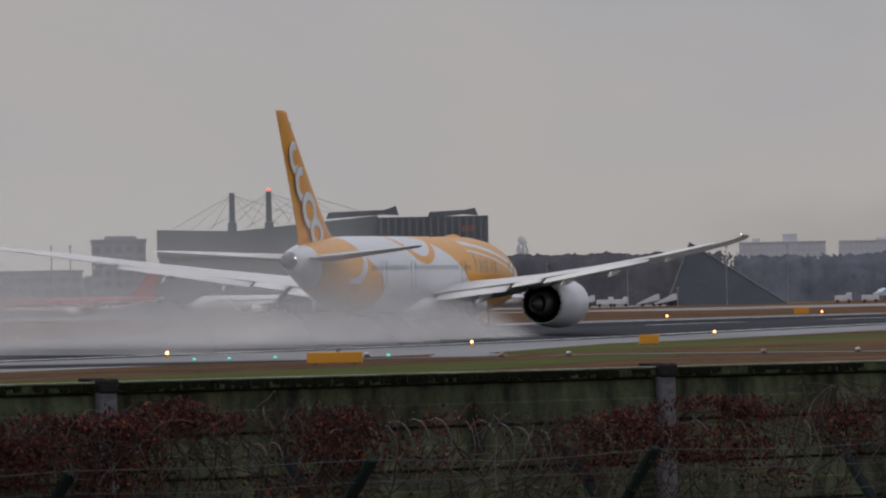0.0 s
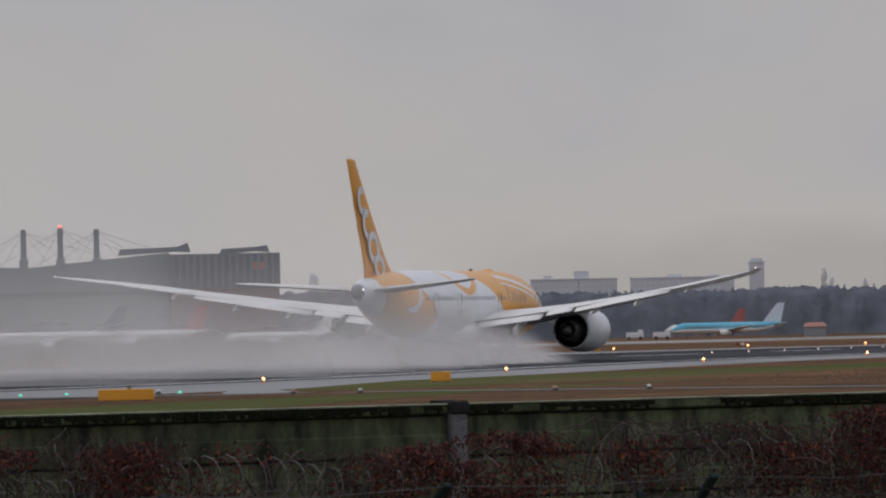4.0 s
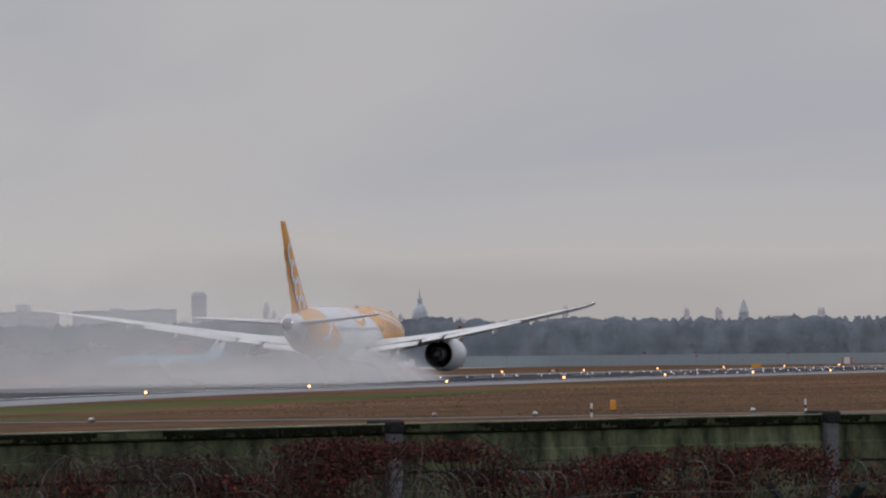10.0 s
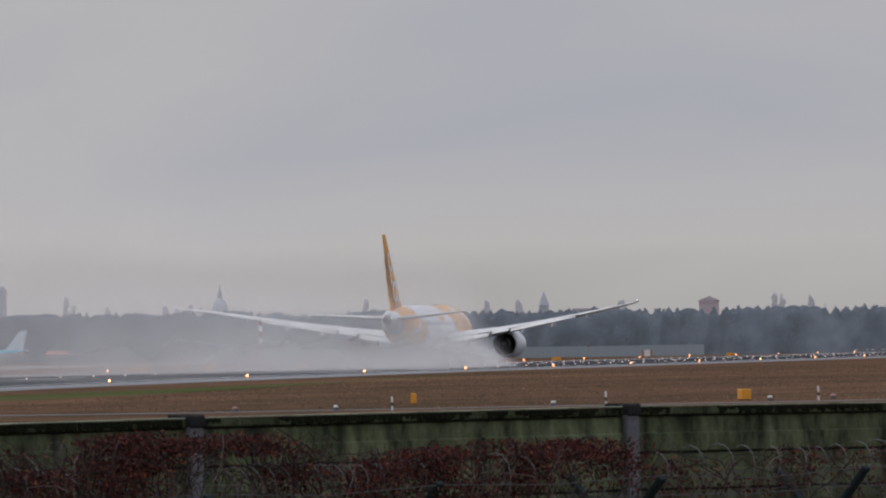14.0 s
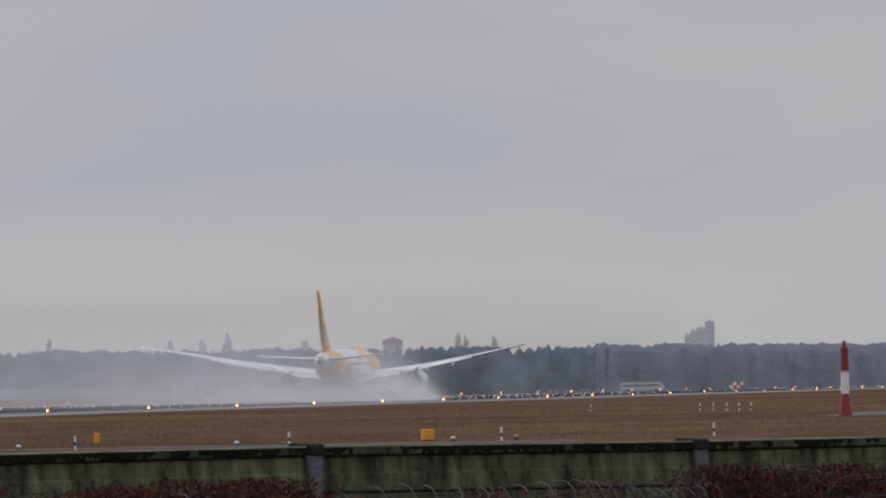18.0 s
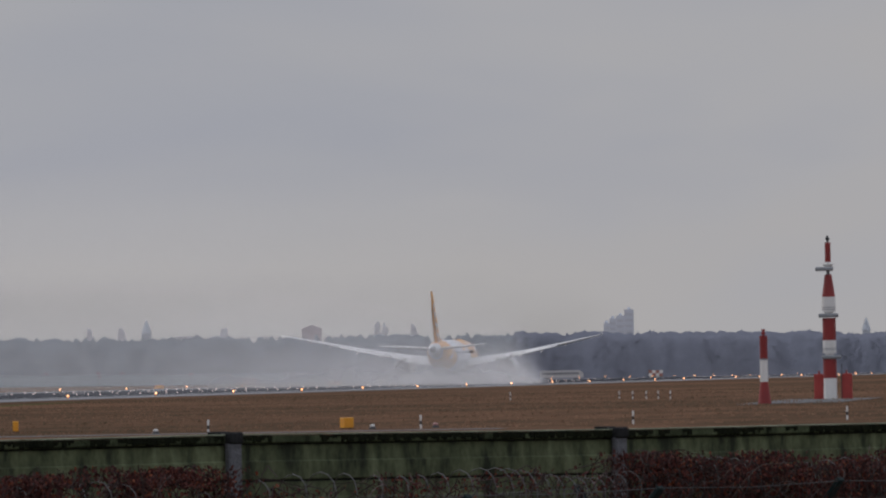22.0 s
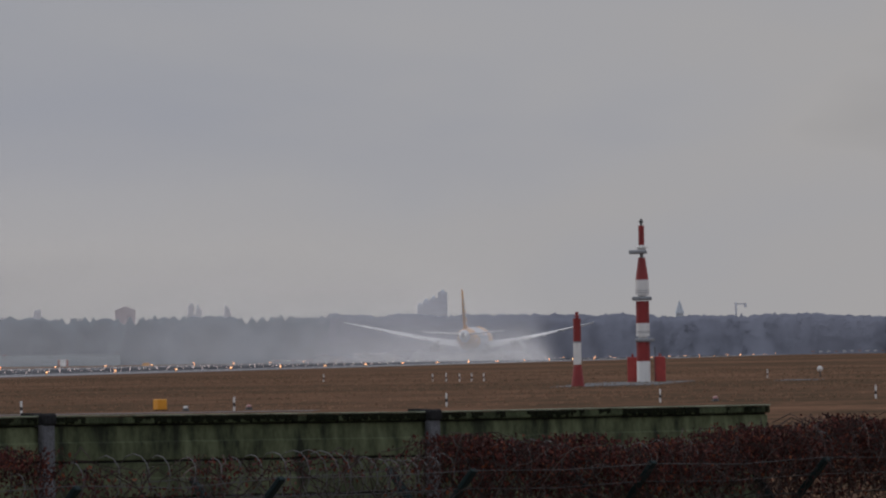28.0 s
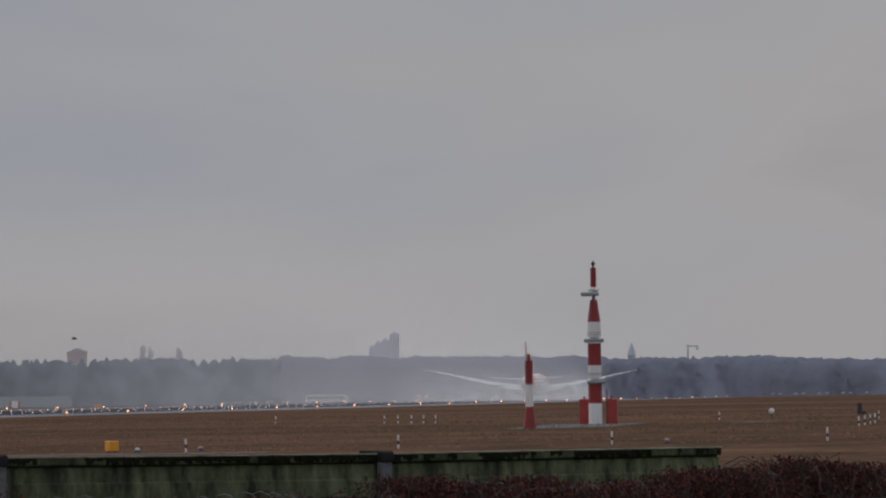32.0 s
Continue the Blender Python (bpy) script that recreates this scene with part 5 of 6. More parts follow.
def block(name, b, d, w, h, deep, label, material=None, floors=0, cols=0, top=()):
    """A far building with its storeys of windows and its roof pieces."""
    x, y = at(b, d)
    o = empty(name, x, y, gz(x, y), -b)
    tagged(o, label, "building")
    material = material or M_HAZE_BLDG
    bm = bmesh.new()
    box(bm, -w / 2, w / 2, 0, deep, 0, h)
    wall = part("wall", bm, material, o)
    bm = bmesh.new()
    box(bm, -w / 2 - 0.3, w / 2 + 0.3, -0.3, deep + 0.3, h, h + 0.7)
    part("roof", bm, material, o)
    pane = None
    for i in range(floors):
        for j in range(cols):
            m = pose(-w / 2 + w * (j + 0.5) / cols, -0.06, h - (i + 0.7) * 3.3)
            if pane is None:
                bm = bmesh.new()
                box(bm, -w / cols * 0.32, w / cols * 0.32, -0.05, 0.05, -0.9, 0.9)
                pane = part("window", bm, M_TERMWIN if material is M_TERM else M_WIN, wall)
                pane.matrix_basis = m
            else:
                again(pane, "window", wall, m)
    for x0, x1, z0, z1 in top:
        bm = bmesh.new()
        box(bm, x0, x1, deep * 0.25, deep * 0.75, h + z0, h + z1)
        part("roof_house", bm, material, o)
    return o


# long slab blocks and the slim tower
block("slab_block", -14.845, 4100, 46, 30.2, 14, "long concrete slab block, hazed pale, far behind the woods", floors=5, cols=16, top=((0, 8, 0.7, 4.6), (-16, -12, 0.7, 2.5)))
block("slab_block", -14.04, 4150, 56, 30.4, 14, "long concrete slab block, hazed pale, far behind the woods", floors=5, cols=18, top=((-8, 0, 0.7, 2.0), (14, 20, 0.7, 1.6)))
tw = block("tower_block", -13.485, 4300, 8.4, 39.2, 8, "slim tower block, hazed pale, far behind the woods", floors=8, cols=3, top=((-3.2, 3.2, 0.7, 2.4),))
fb = block("flat_block", -8.207, 4100, 10.6, 23.6, 10, "square red-brown block with a low gabled roof above the woods", M_TAN)
bm = bmesh.new()
rings(bm, [[(-5.6, yy, 24.3), (5.6, yy, 24.3), (0, yy, 26.6)] for yy in (-0.3, 10.3)])
part("gable", bm, M_TAN, fb)
block("low_block", -9.14, 4150, 12, 21, 9, "low block, hazed pale, on the skyline", floors=1, cols=4)
block("low_block", -3.95, 4200, 16, 18.2, 9, "low block, hazed pale, on the skyline", floors=1, cols=5)
block("low_block", -4.75, 4200, 20, 18.6, 9, "low block, hazed pale, on the skyline", floors=1, cols=6)
# stepped tower complex
x, y = at(-5.92, 4300)
o = empty("stepped_tower", x, y, gz(x, y), 5.9)
tagged(o, "stepped high-rise, hazed grey-blue, on the skyline behind the woods", "building")
for x0, x1, h in ((-8.6, -5.4, 26.8), (-5.4, -1.6, 29.2), (-1.6, 3.0, 30.6), (3.0, 8.2, 34.0)):
    bm = bmesh.new()
    box(bm, x0 + 0.02, x1 - 0.02, 0, 9, 0, h)
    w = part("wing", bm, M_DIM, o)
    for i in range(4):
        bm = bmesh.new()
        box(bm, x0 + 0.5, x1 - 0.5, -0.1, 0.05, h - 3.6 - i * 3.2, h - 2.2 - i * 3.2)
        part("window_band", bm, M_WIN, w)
    bm = bmesh.new()
    box(bm, (x0 + x1) / 2 - 0.8, (x0 + x1) / 2 + 0.8, 3, 6, h, h + 1.2)
    part("roof_house", bm, M_DIM, o)
# domed church tower
x, y = at(-11.843, 4200)
o = empty("church_tower", x, y, gz(x, y))
tagged(o, "domed church tower with a lantern and spire on the skyline", "church")
for name, prof in (("shaft", [(4.4, 0), (4.4, 24), (4.8, 24.3), (4.8, 25)]), ("dome", [(4.3, 25), (4.2, 27), (3.6, 29), (2.6, 30.6), (1.6, 31.6)]),
                   ("lantern", [(1.4, 31.6), (1.3, 34.2), (1.6, 34.4), (1.0, 35.2)]), ("spire", [(0.7, 35.2), (0.35, 37.6), (0.05, 40.2)])):
    bm = bmesh.new()
    turned(bm, prof, 12)
    part(name, bm, M_SPIRE, o)


def spire(b, d, w, h0, h1):
    x, y = at(b, d)
    o = empty("church_spire", x, y, gz(x, y))
    tagged(o, "pointed grey-green church spire above the woods", "church", "church spires")
    bm = bmesh.new()
    box(bm, -w / 2, w / 2, -w / 2, w / 2, 0, h0)
    part("tower", bm, M_SPIRE, o)
    bm = bmesh.new()
    turned(bm, [(w * 0.66, h0), (w * 0.3, h0 + (h1 - h0) * 0.6), (0.08, h1)], 8)
    part("spire", bm, M_SPIRE, o)


spire(-9.435, 4200, 4.6, 24.0, 31.5)
spire(-4.085, 4250, 4.0, 20.5, 27.8)
# tower crane
x, y = at(-3.64, 4250)
o = empty("tower_crane", x, y, gz(x, y))
tagged(o, "grey harbour-like crane standing on the skyline", "crane")
bm = bmesh.new()
box(bm, -2.4, -1.4, -0.5, 0.5, 0, 26)
part("mast", bm, M_DIM, o)
bm = bmesh.new()
box(bm, -2.8, 4.0, -0.4, 0.4, 24.8, 25.5)
part("jib", bm, M_DIM, o)
bm = bmesh.new()
box(bm, 2.6, 4.0, -0.5, 0.5, 23.2, 24.78)
part("counterweight", bm, M_DIM, o)

# far boundary fence, low huts, approach masts
for b0, b1, d, h, label, name in ((-11.6, -8.25, 2480, 3.5, "pale teal metal boundary fence before the woods", "boundary_fence"),):
    o = empty(name)
    tagged(o, label, "fence")
    material = mat("pale_teal_sheet", (0.36, 0.41, 0.43), 0.7, (0.30, 0.35, 0.37), scale=0.1)
    n = 46
    for i in range(n):
        ba, bb = b0 + (b1 - b0) * i / n, b0 + (b1 - b0) * (i + 1) / n
        xa, ya = at(ba, d)
        xb, yb = at(bb, d)
        bm = bmesh.new()
        L = math.hypot(xb - xa, yb - ya)
        box(bm, 0.03, L - 0.03, -0.05, 0.05, -0.3, h, 0.0)
        p = part("panel", bm, material, o)
        p.matrix_basis = pose(xa, ya, gz(xa, ya), 0, 0, math.degrees(math.atan2(yb - ya, xb - xa)))


def hut(b, d, w, h, deep, wall_m, roof_m, label, over=0.4):
    x, y = at(b, d)
    o = empty("field_hut", x, y, gz(x, y), -b)
    tagged(o, label, "hut")
    bm = bmesh.new()
    box(bm, -w / 2, w / 2, 0, deep, -0.2, h, 0.05)
    part("wall", bm, wall_m, o)
    bm = bmesh.new()
    rings(bm, [[(-w / 2 - over, -over, h), (w / 2 + over, -over, h), (w / 2 + over, deep + over, h), (-w / 2 - over, deep + over, h)],
               [(-w / 2 + 0.5, deep * 0.4, h + h * 0.45), (w / 2 - 0.5, deep * 0.4, h + h * 0.45), (w / 2 - 0.5, deep * 0.6, h + h * 0.45), (-w / 2 + 0.5, deep * 0.6, h + h * 0.45)]])
    part("roof", bm, roof_m, o)
    bm = bmesh.new()
    box(bm, -0.5, 0.5, -0.06, 0.02, 0, h * 0.8)
    part("door", bm, M_GREY, o)


M_PINK = mat("faded_red_roof", (0.42, 0.20, 0.16), 0.8, (0.36, 0.17, 0.14), scale=0.3)
hut(-13.06, 2480, 7, 3.0, 6, M_GREY, M_PINK, "small grey hut with a red roof at the apron edge")
x, y = at(-8.675, 2440)
o = empty("field_hut", x, y, gz(x, y), 8.7)
tagged(o, "small white equipment hut with faded red ends", "hut")
for x0, x1, material in ((-1.7, -1.0, M_PINK), (-0.98, 0.98, M_WHITE), (1.0, 1.7, M_PINK)):
    bm = bmesh.new()
    box(bm, x0, x1, 0, 2, -0.2, 2.1, 0.04)
    part("panel", bm, material, o)
# red and white mast with a chequered hut
x, y = at(-11.547, 2470)
o = banded_mast("lattice_mast", "far red and white banded mast beside a chequered hut",
                [(0.62, 0.62, 1.9 * i, 1.9 * (i + 1), M_RED if i % 2 == 0 else M_WHITE) for i in range(7)], 8)
o.matrix_basis = pose(x, y, gz(x, y))
hx, hy = at(-11.61, 2468)
o = empty("chequered_hut", hx, hy, gz(hx, hy), 11)
tagged(o, "red and white chequered equipment hut", "hut")
for i in range(4):
    for j in range(2):
        bm = bmesh.new()
        box(bm, -2.8 + i * 1.4, -1.4 + i * 1.4, 0, 2, j * 1.0, j * 1.0 + 1.0)
        part("panel", bm, M_PINK if (i + j) % 2 else M_WHITE, o)
hx, hy = at(-5.655, 2380)
o = empty("chequered_hut", hx, hy, gz(hx, hy), 5.6)
tagged(o, "red and white chequered equipment hut", "hut")
for i in range(4):
    for j in range(2):
        bm = bmesh.new()
        box(bm, -2.2 + i * 1.1, -1.1 + i * 1.1, 0, 2, 0.5 + j * 0.95, 0.5 + j * 0.95 + 0.95)
        part("panel", bm, M_PINK if (i + j) % 2 else M_WHITE, o)
bm = bmesh.new()
box(bm, -2.2, 2.2, 0, 2, -0.2, 0.5)
part("plinth", bm, M_GREY, o)


def pole(b, d, h, r=0.09, red=False, label="slim grey light mast on the airfield"):
    x, y = at(b, d)
    o = empty("light_mast", x, y, gz(x, y))
    tagged(o, label, "mast", "far light masts")
    bm = bmesh.new()
    tube(bm, (0, 0, 0), (0, 0, h), r, 6, r * 0.7)
    part("pole", bm, M_GREY, o)
    bm = bmesh.new()
    box(bm, -0.4, 0.4, -0.25, 0.25, h, h + 0.4, 0.05)
    part("head", bm, M_RED if red else M_GREY, o)


for b, h in ((-15.263, 17), (-14.81, 17), (-16.6, 13), (-16.0, 15), (-15.63, 5)):
    pole(b, 2280, h, 0.14)
for b, h, red in ((-9.79, 2.9, True), (-9.11, 3.4, True), (-9.45, 1.6, False), (-11.2, 3.0, False), (-9.8, 4, True), (-9.62, 4, True), (-10.18, 4.0, True)):
    pole(b, 2420, h, 0.11, red, "far slim mast with a red head")
# low approach structures on the far right of the field
for i in range(28):
    b = -3.1 + i * 0.058 if i < 14 else -7.12 + (i - 14) * 0.04
    x, y = at(b, 2440)
    o = empty("approach_light_bar", x, y, gz(x, y))
    tagged(o, "low white and red approach light bar", "light bar", "approach light bars")
    bm = bmesh.new()
    box(bm, -0.5, 0.5, -0.1, 0.1, 0.8, 1.02, 0.03)
    part("bar", bm, M_WHITE if i % 3 else M_PINK, o)
    for sx in (-0.4, 0.4):
        bm = bmesh.new()
        tube(bm, (sx, 0, -0.1), (sx, 0, 0.81), 0.05, 5)
        part("leg", bm, M_GREY, o)

# ---------------------------------------------------------------- apron: hangar
HB, HD = -18.27, 2150
x, y = at(HB, HD)
hg = empty("hangar", x, y, -0.2, -HB)
tagged(hg, "wide grey hangar hung from cable pylons, with a ribbed end block", "hangar")


def hx_of(b):
    return math.tan(radians(b - HB)) * HD


L0, L1, L2 = hx_of(-19.495), hx_of(-17.85), hx_of(-17.03)
bm = bmesh.new()
# the long roof rises gently to the ribbed block
rings(bm, [[(L0, 0, 16.5), (L0, 60, 16.5), (L0, 60, 24.3), (L0, 0, 24.3)], [(hx_of(-18.9), 0, 16.5), (hx_of(-18.9), 60, 16.5), (hx_of(-18.9), 60, 23.6), (hx_of(-18.9), 0, 23.6)],
           [(L1, 0, 16.5), (L1, 60, 16.5), (L1, 60, 27.2), (L1, 0, 27.2)]])
part("roof", bm, M_HANGAR, hg, "grey-green roof edge")
bm = bmesh.new()
box(bm, L0 + 0.5, L1 - 0.1, 1.5, 58, 0, 16.48)
front = part("wall", bm, M_HFRONT, hg, "grey door front")
n = 12
for i in range(n):
    xa = L0 + 1 + (L1 - L0 - 2) * i / n
    bm = bmesh.new()
    box(bm, xa + 0.15, xa + (L1 - L0 - 2) / n - 0.15, 1.2, 1.6, 0.0, 15.9)
    part("door_leaf", bm, M_HFRONT, front)
bm = bmesh.new()
box(bm, L1 + 0.02, L2, -3, 58, 17, 26.6)
end = part("end_block", bm, M_RIB, hg, "dark ribbed upper block")
for i in range(15):
    xa = L1 + 0.6 + (L2 - L1 - 1.0) * i / 15
    bm = bmesh.new()
    box(bm, xa, xa + 0.7, -3.5, -2.99, 17.2, 26.4)
    part("rib", bm, M_HANGAR, end)
bm = bmesh.new()
box(bm, L1 + 0.3, L2 - 0.3, -2.5, 57, 0, 16.98)
part("lower_block", bm, M_BRICK, hg, "dull red lower wall")
bm = bmesh.new()
box(bm, L2 - 7.5, L2 - 3.5, -3.1, -2.9, 22, 24.0, 0.2)
part("emblem_panel", bm, M_PINK, end, "small faded orange sign panel")
for b, h in ((-18.935, 34.4), (-18.66, 34.8), (-18.39, 34.2)):
    xa = hx_of(b)
    bm = bmesh.new()
    rings(bm, [[(xa - w, 10 - w, z), (xa + w, 10 - w, z), (xa + w, 10 + w, z), (xa - w, 10 + w, z)] for w, z in ((1.3, 22), (1.25, 26), (0.85, 26.2), (0.75, h))])
    py = part("pylon", bm, M_HANGAR, hg, "grey-green steel pylon")
    for k, (dx, zb) in enumerate(((-17, 24.6), (-11, 24.4), (-6, 24.2), (7, 24.6), (13, 25.4), (20, 27))):
        bm = bmesh.new()
        tube(bm, (xa, 10, h - 0.6), (max(L0, min(L2, xa + dx)), 10 + (-8 if k % 2 else 8), zb), 0.06, 4)
        part("cable", bm, M_HANGAR, py)
bm = bmesh.new()
turned(bm, [(0.35, 0), (0.4, 0.4), (0.1, 0.7)], 8)
o = part("obstruction_light", bm, M_RED_GLOW, hg, "red obstruction light")
o.matrix_basis = pose(hx_of(-18.66), 10, 34.8)
for b0, b1, z0, z1, z2 in ((-18.235, -17.69, 26.9, 28.4, 29.9), (-17.48, -17.1, 26.6, 28.0, 28.9)):
    xa, xb = hx_of(b0), hx_of(b1)
    bm = bmesh.new()
    rings(bm, [[(xa, 6, z0 - 0.3), (xa, 10, z0 - 0.3), (xa + 0.8, 10, z1), (xa + 0.8, 6, z1)], [(xb - 4, 6, z0 + 0.6), (xb - 4, 10, z0 + 0.6), (xb - 4, 10, z1 + 0.4), (xb - 4, 6, z1 + 0.4)],
               [(xb, 6, z1 - 1.2), (xb, 10, z1 - 1.2), (xb - 0.8, 10, z2), (xb - 0.8, 6, z2)]])
    part("roof_duct", bm, M_RIB, hg, "dark roof duct")
block("terminal_block", -19.78, 2200, 15.5, 21.5, 12, "pale grey terminal block with window bands", M_TERM, 4, 5, top=((-4, 5, 0.6, 1.6),))
block("terminal_block", -20.5, 2300, 36, 13.5, 14, "low grey terminal wing", M_TERM, 3, 9)
for b in (-20.28, -20.14):
    pole(b, 2300, 21, 0.3)

# dark noise-shelter roof with pale ridges
x, y = at(-15.3, 2300)
o = empty("pyramid_shed", x, y, -0.3, 15.3)
tagged(o, "dark pyramid-shaped shed with pale ridge beams", "shed")
w0, w1, ax = math.tan(radians(-0.42)) * 2300, math.tan(radians(0.5)) * 2300, math.tan(radians(-0.235)) * 2300
bm = bmesh.new()
vs = [bm.verts.new(p) for p in ((w0, 0, 0), (w1, 0, 0), (w1, 30, 0), (w0, 30, 0), (ax, 13, 19.0))]
for f in ((0, 1, 4), (1, 2, 4), (2, 3, 4), (3, 0, 4), (3, 2, 1, 0)):
    bm.faces.new([vs[i] for i in f])
part("roof", bm, mat("dark_slate_roof", (0.085, 0.094, 0.108), 0.9, (0.11, 0.12, 0.135), scale=0.08, spec=0.1), o)
for xx in (w0, w1):
    bm = bmesh.new()
    tube(bm, (xx, -0.3, 0), (ax, 12.8, 19.2), 0.16, 6)
    part("ridge_beam", bm, M_HFRONT, o, "pale ridge beam")


# ---------------------------------------------------------------- parked jets and apron vehicles
def parked_jet(b, d, nose_left, length, body_m, tail_m, label, turn=0.0, belly_m=None, scale=1.0):
    x, y = at(b, d)
    o = empty("parked_jet", x, y, gz(x, y), -b + (180 if nose_left else 0) + turn)
    tagged(o, label, "jet airliner", "parked jets")
    L, r = length, 1.85 * scale
    rows = [(-0.5, 0.06, 0.45), (-0.48, 0.35, 0.4), (-0.45, 0.7, 0.15), (-0.40, 0.97, 0), (-0.2, 1, 0), (0.1, 1, 0), (0.26, 0.95, 0.06), (0.38, 0.6, 0.4), (0.46, 0.28, 0.66), (0.5, 0.08, 0.8)]
    cz = 3.4 * scale

    def tube_rows(k, zoff, sx):
        return [[(-u * L, q * r * sx * math.sin(2 * math.pi * i / 18), cz + (z * r * (1 if u > 0 else -0.6)) + q * r * k * math.cos(2 * math.pi * i / 18) + zoff) for i in range(18)] for u, q, z in rows]

    bm = bmesh.new()
    rings(bm, tube_rows(1.0, 0, 1.0))
    fus = part("fuselage", bm, body_m, o, "", True)
    if belly_m:
        bm = bmesh.new()
        rings(bm, tube_rows(0.72, -0.5 * scale, 1.01))
        part("belly", bm, belly_m, fus, "", True)
    bm = bmesh.new()
    box(bm, -L * 0.34, L * 0.36, -r - 0.03, r + 0.03, cz + 0.35 * scale, cz + 0.65 * scale)
    part("window_band", bm, M_GREY, fus)
    bm = bmesh.new()
    rings(bm, [[(-(L * u + c), y, z) for c, y in ((0, 0), (ch * 0.4, 0.16), (ch, 0), (ch * 0.4, -0.16))] for u, ch, z in ((0.31, 6.2 * scale, cz + r * 0.8), (0.45, 2.4 * scale, cz + r + 6.2 * scale))])
    part("fin", bm, tail_m, o, "coloured tail fin")
    for s in (1, -1):
        bm = bmesh.new()
        rings(bm, [[(-(q + c), s * yy, z + dz) for c, dz in ((0, 0), (ch * 0.4, 0.18), (ch, 0), (ch * 0.4, -0.18))] for q, ch, yy, z in ((-3.5 * scale, 6.5 * scale, r * 0.6, cz - r * 0.6), (5.2 * scale, 1.7 * scale, L * 0.46, cz + 0.7))])
        part("wing", bm, M_WHITE, o)
        bm = bmesh.new()
        rings(bm, [[(-(q + c), s * yy, z + dz) for c, dz in ((0, 0), (ch * 0.4, 0.1), (ch, 0), (ch * 0.4, -0.1))] for q, ch, yy, z in ((L * 0.40, 3.4 * scale, r * 0.3, cz + r * 0.5), (L * 0.47, 1.5 * scale, 5.8 * scale, cz + r * 0.8))])
        part("tailplane", bm, M_WHITE, o)
        bm = bmesh.new()
        rings(bm, [[(q * scale, s * 5.2 * scale + rr * scale * math.sin(2 * math.pi * i / 14), 1.75 * scale + rr * scale * math.cos(2 * math.pi * i / 14)) for i in range(14)] for q, rr in ((3.2, 0.75), (3.0, 0.95), (1.0, 0.95), (-0.6, 0.55))])
        part("engine", bm, M_WHITE, o, "", True)
        bm = bmesh.new()
        tube(bm, (-1.2, s * 2.8 * scale, 0.5), (-1.2, s * 2.8 * scale, cz - r * 0.7), 0.14, 6)
        turned(bm, [(0.55, 0), (0.55, 0.01)], 12, -1.2, s * 2.8 * scale)
        part("main_gear", bm, M_DARK, o)
    bm = bmesh.new()
    tube(bm, (L * 0.36, 0, 0), (L * 0.36, 0, cz - r * 0.8), 0.12, 6)
    part("nose_gear", bm, M_DARK, o)
    return o


M_SKYBLUE = mat("sky_blue_paint", (0.12, 0.50, 0.66), 0.4, (0.10, 0.44, 0.60), scale=0.4)
M_NAVY = mat("dark_blue_tail_paint", (0.05, 0.06, 0.11), 0.4, (0.06, 0.07, 0.12), scale=0.4)
M_REDAIR = mat("dull_red_jet_paint", (0.42, 0.13, 0.12), 0.5, (0.37, 0.11, 0.10), scale=0.4)
M_ICE = mat("pale_blue_white_tail", (0.66, 0.74, 0.80), 0.4, (0.60, 0.68, 0.75), scale=0.4)
parked_jet(-13.71, 2350, True, 34.5, M_SKYBLUE, M_ICE, "sky-blue and white jet parked side-on at the apron edge", 8, M_WHITE, 0.92)
parked_jet(-13.88, 2460, True, 25, M_WHITE, M_REDAIR, "white jet with a red tail parked behind a blue one", -6, None, 0.8)
parked_jet(-18.72, 1980, True, 37, M_WHITE, M_NAVY, "white jet with a dark blue tail before the hangar", 6)
parked_jet(-18.1, 2030, True, 37, M_WHITE, M_REDAIR, "white jet with a faded red tail before the hangar", 4)
parked_jet(-20.1, 1820, True, 40, M_REDAIR, M_REDAIR, "dull red jet with a white belly before the terminal", 10, M_WHITE)
parked_jet(-17.05, 2100, True, 30, M_WHITE, M_WHITE, "small white jet half hidden by spray", 10, None, 0.8)
x, y = at(-6.355, 2400)
o = empty("airfield_bus", x, y, gz(x, y), 6.35)
tagged(o, "long white airfield bus parked before the woods", "bus")
bm = bmesh.new()
rings(bm, [[(xx, -1.3, 0.6), (xx, 1.3, 0.6), (xx, 1.3, zt), (xx, -1.3, zt)] for xx, zt in ((-6.8, 2.4), (-6.4, 2.9), (5.6, 2.9), (6.8, 1.9))])
part("body", bm, mat("white_bus_paint", (0.66, 0.66, 0.66), 0.5), o)
bm = bmesh.new()
box(bm, -6.2, 5.4, -1.34, 1.34, 1.6, 2.3)
part("window_band", bm, M_GREY, o)
for sx in (-4.4, 4.2):
    for sy in (-1.1, 1.1):
        bm = bmesh.new()
        turned(bm, [(0.3, -0.15), (0.5, -0.15), (0.5, 0.15), (0.3, 0.15)], 12)
        w = part("wheel", bm, M_TYRE, o)
        w.matrix_basis = pose(sx, sy, 0.5, 90, 0, 0)


M_DULL = mat("white_vehicle_paint", (0.78, 0.78, 0.79), 0.5, (0.66, 0.66, 0.67), scale=0.5)


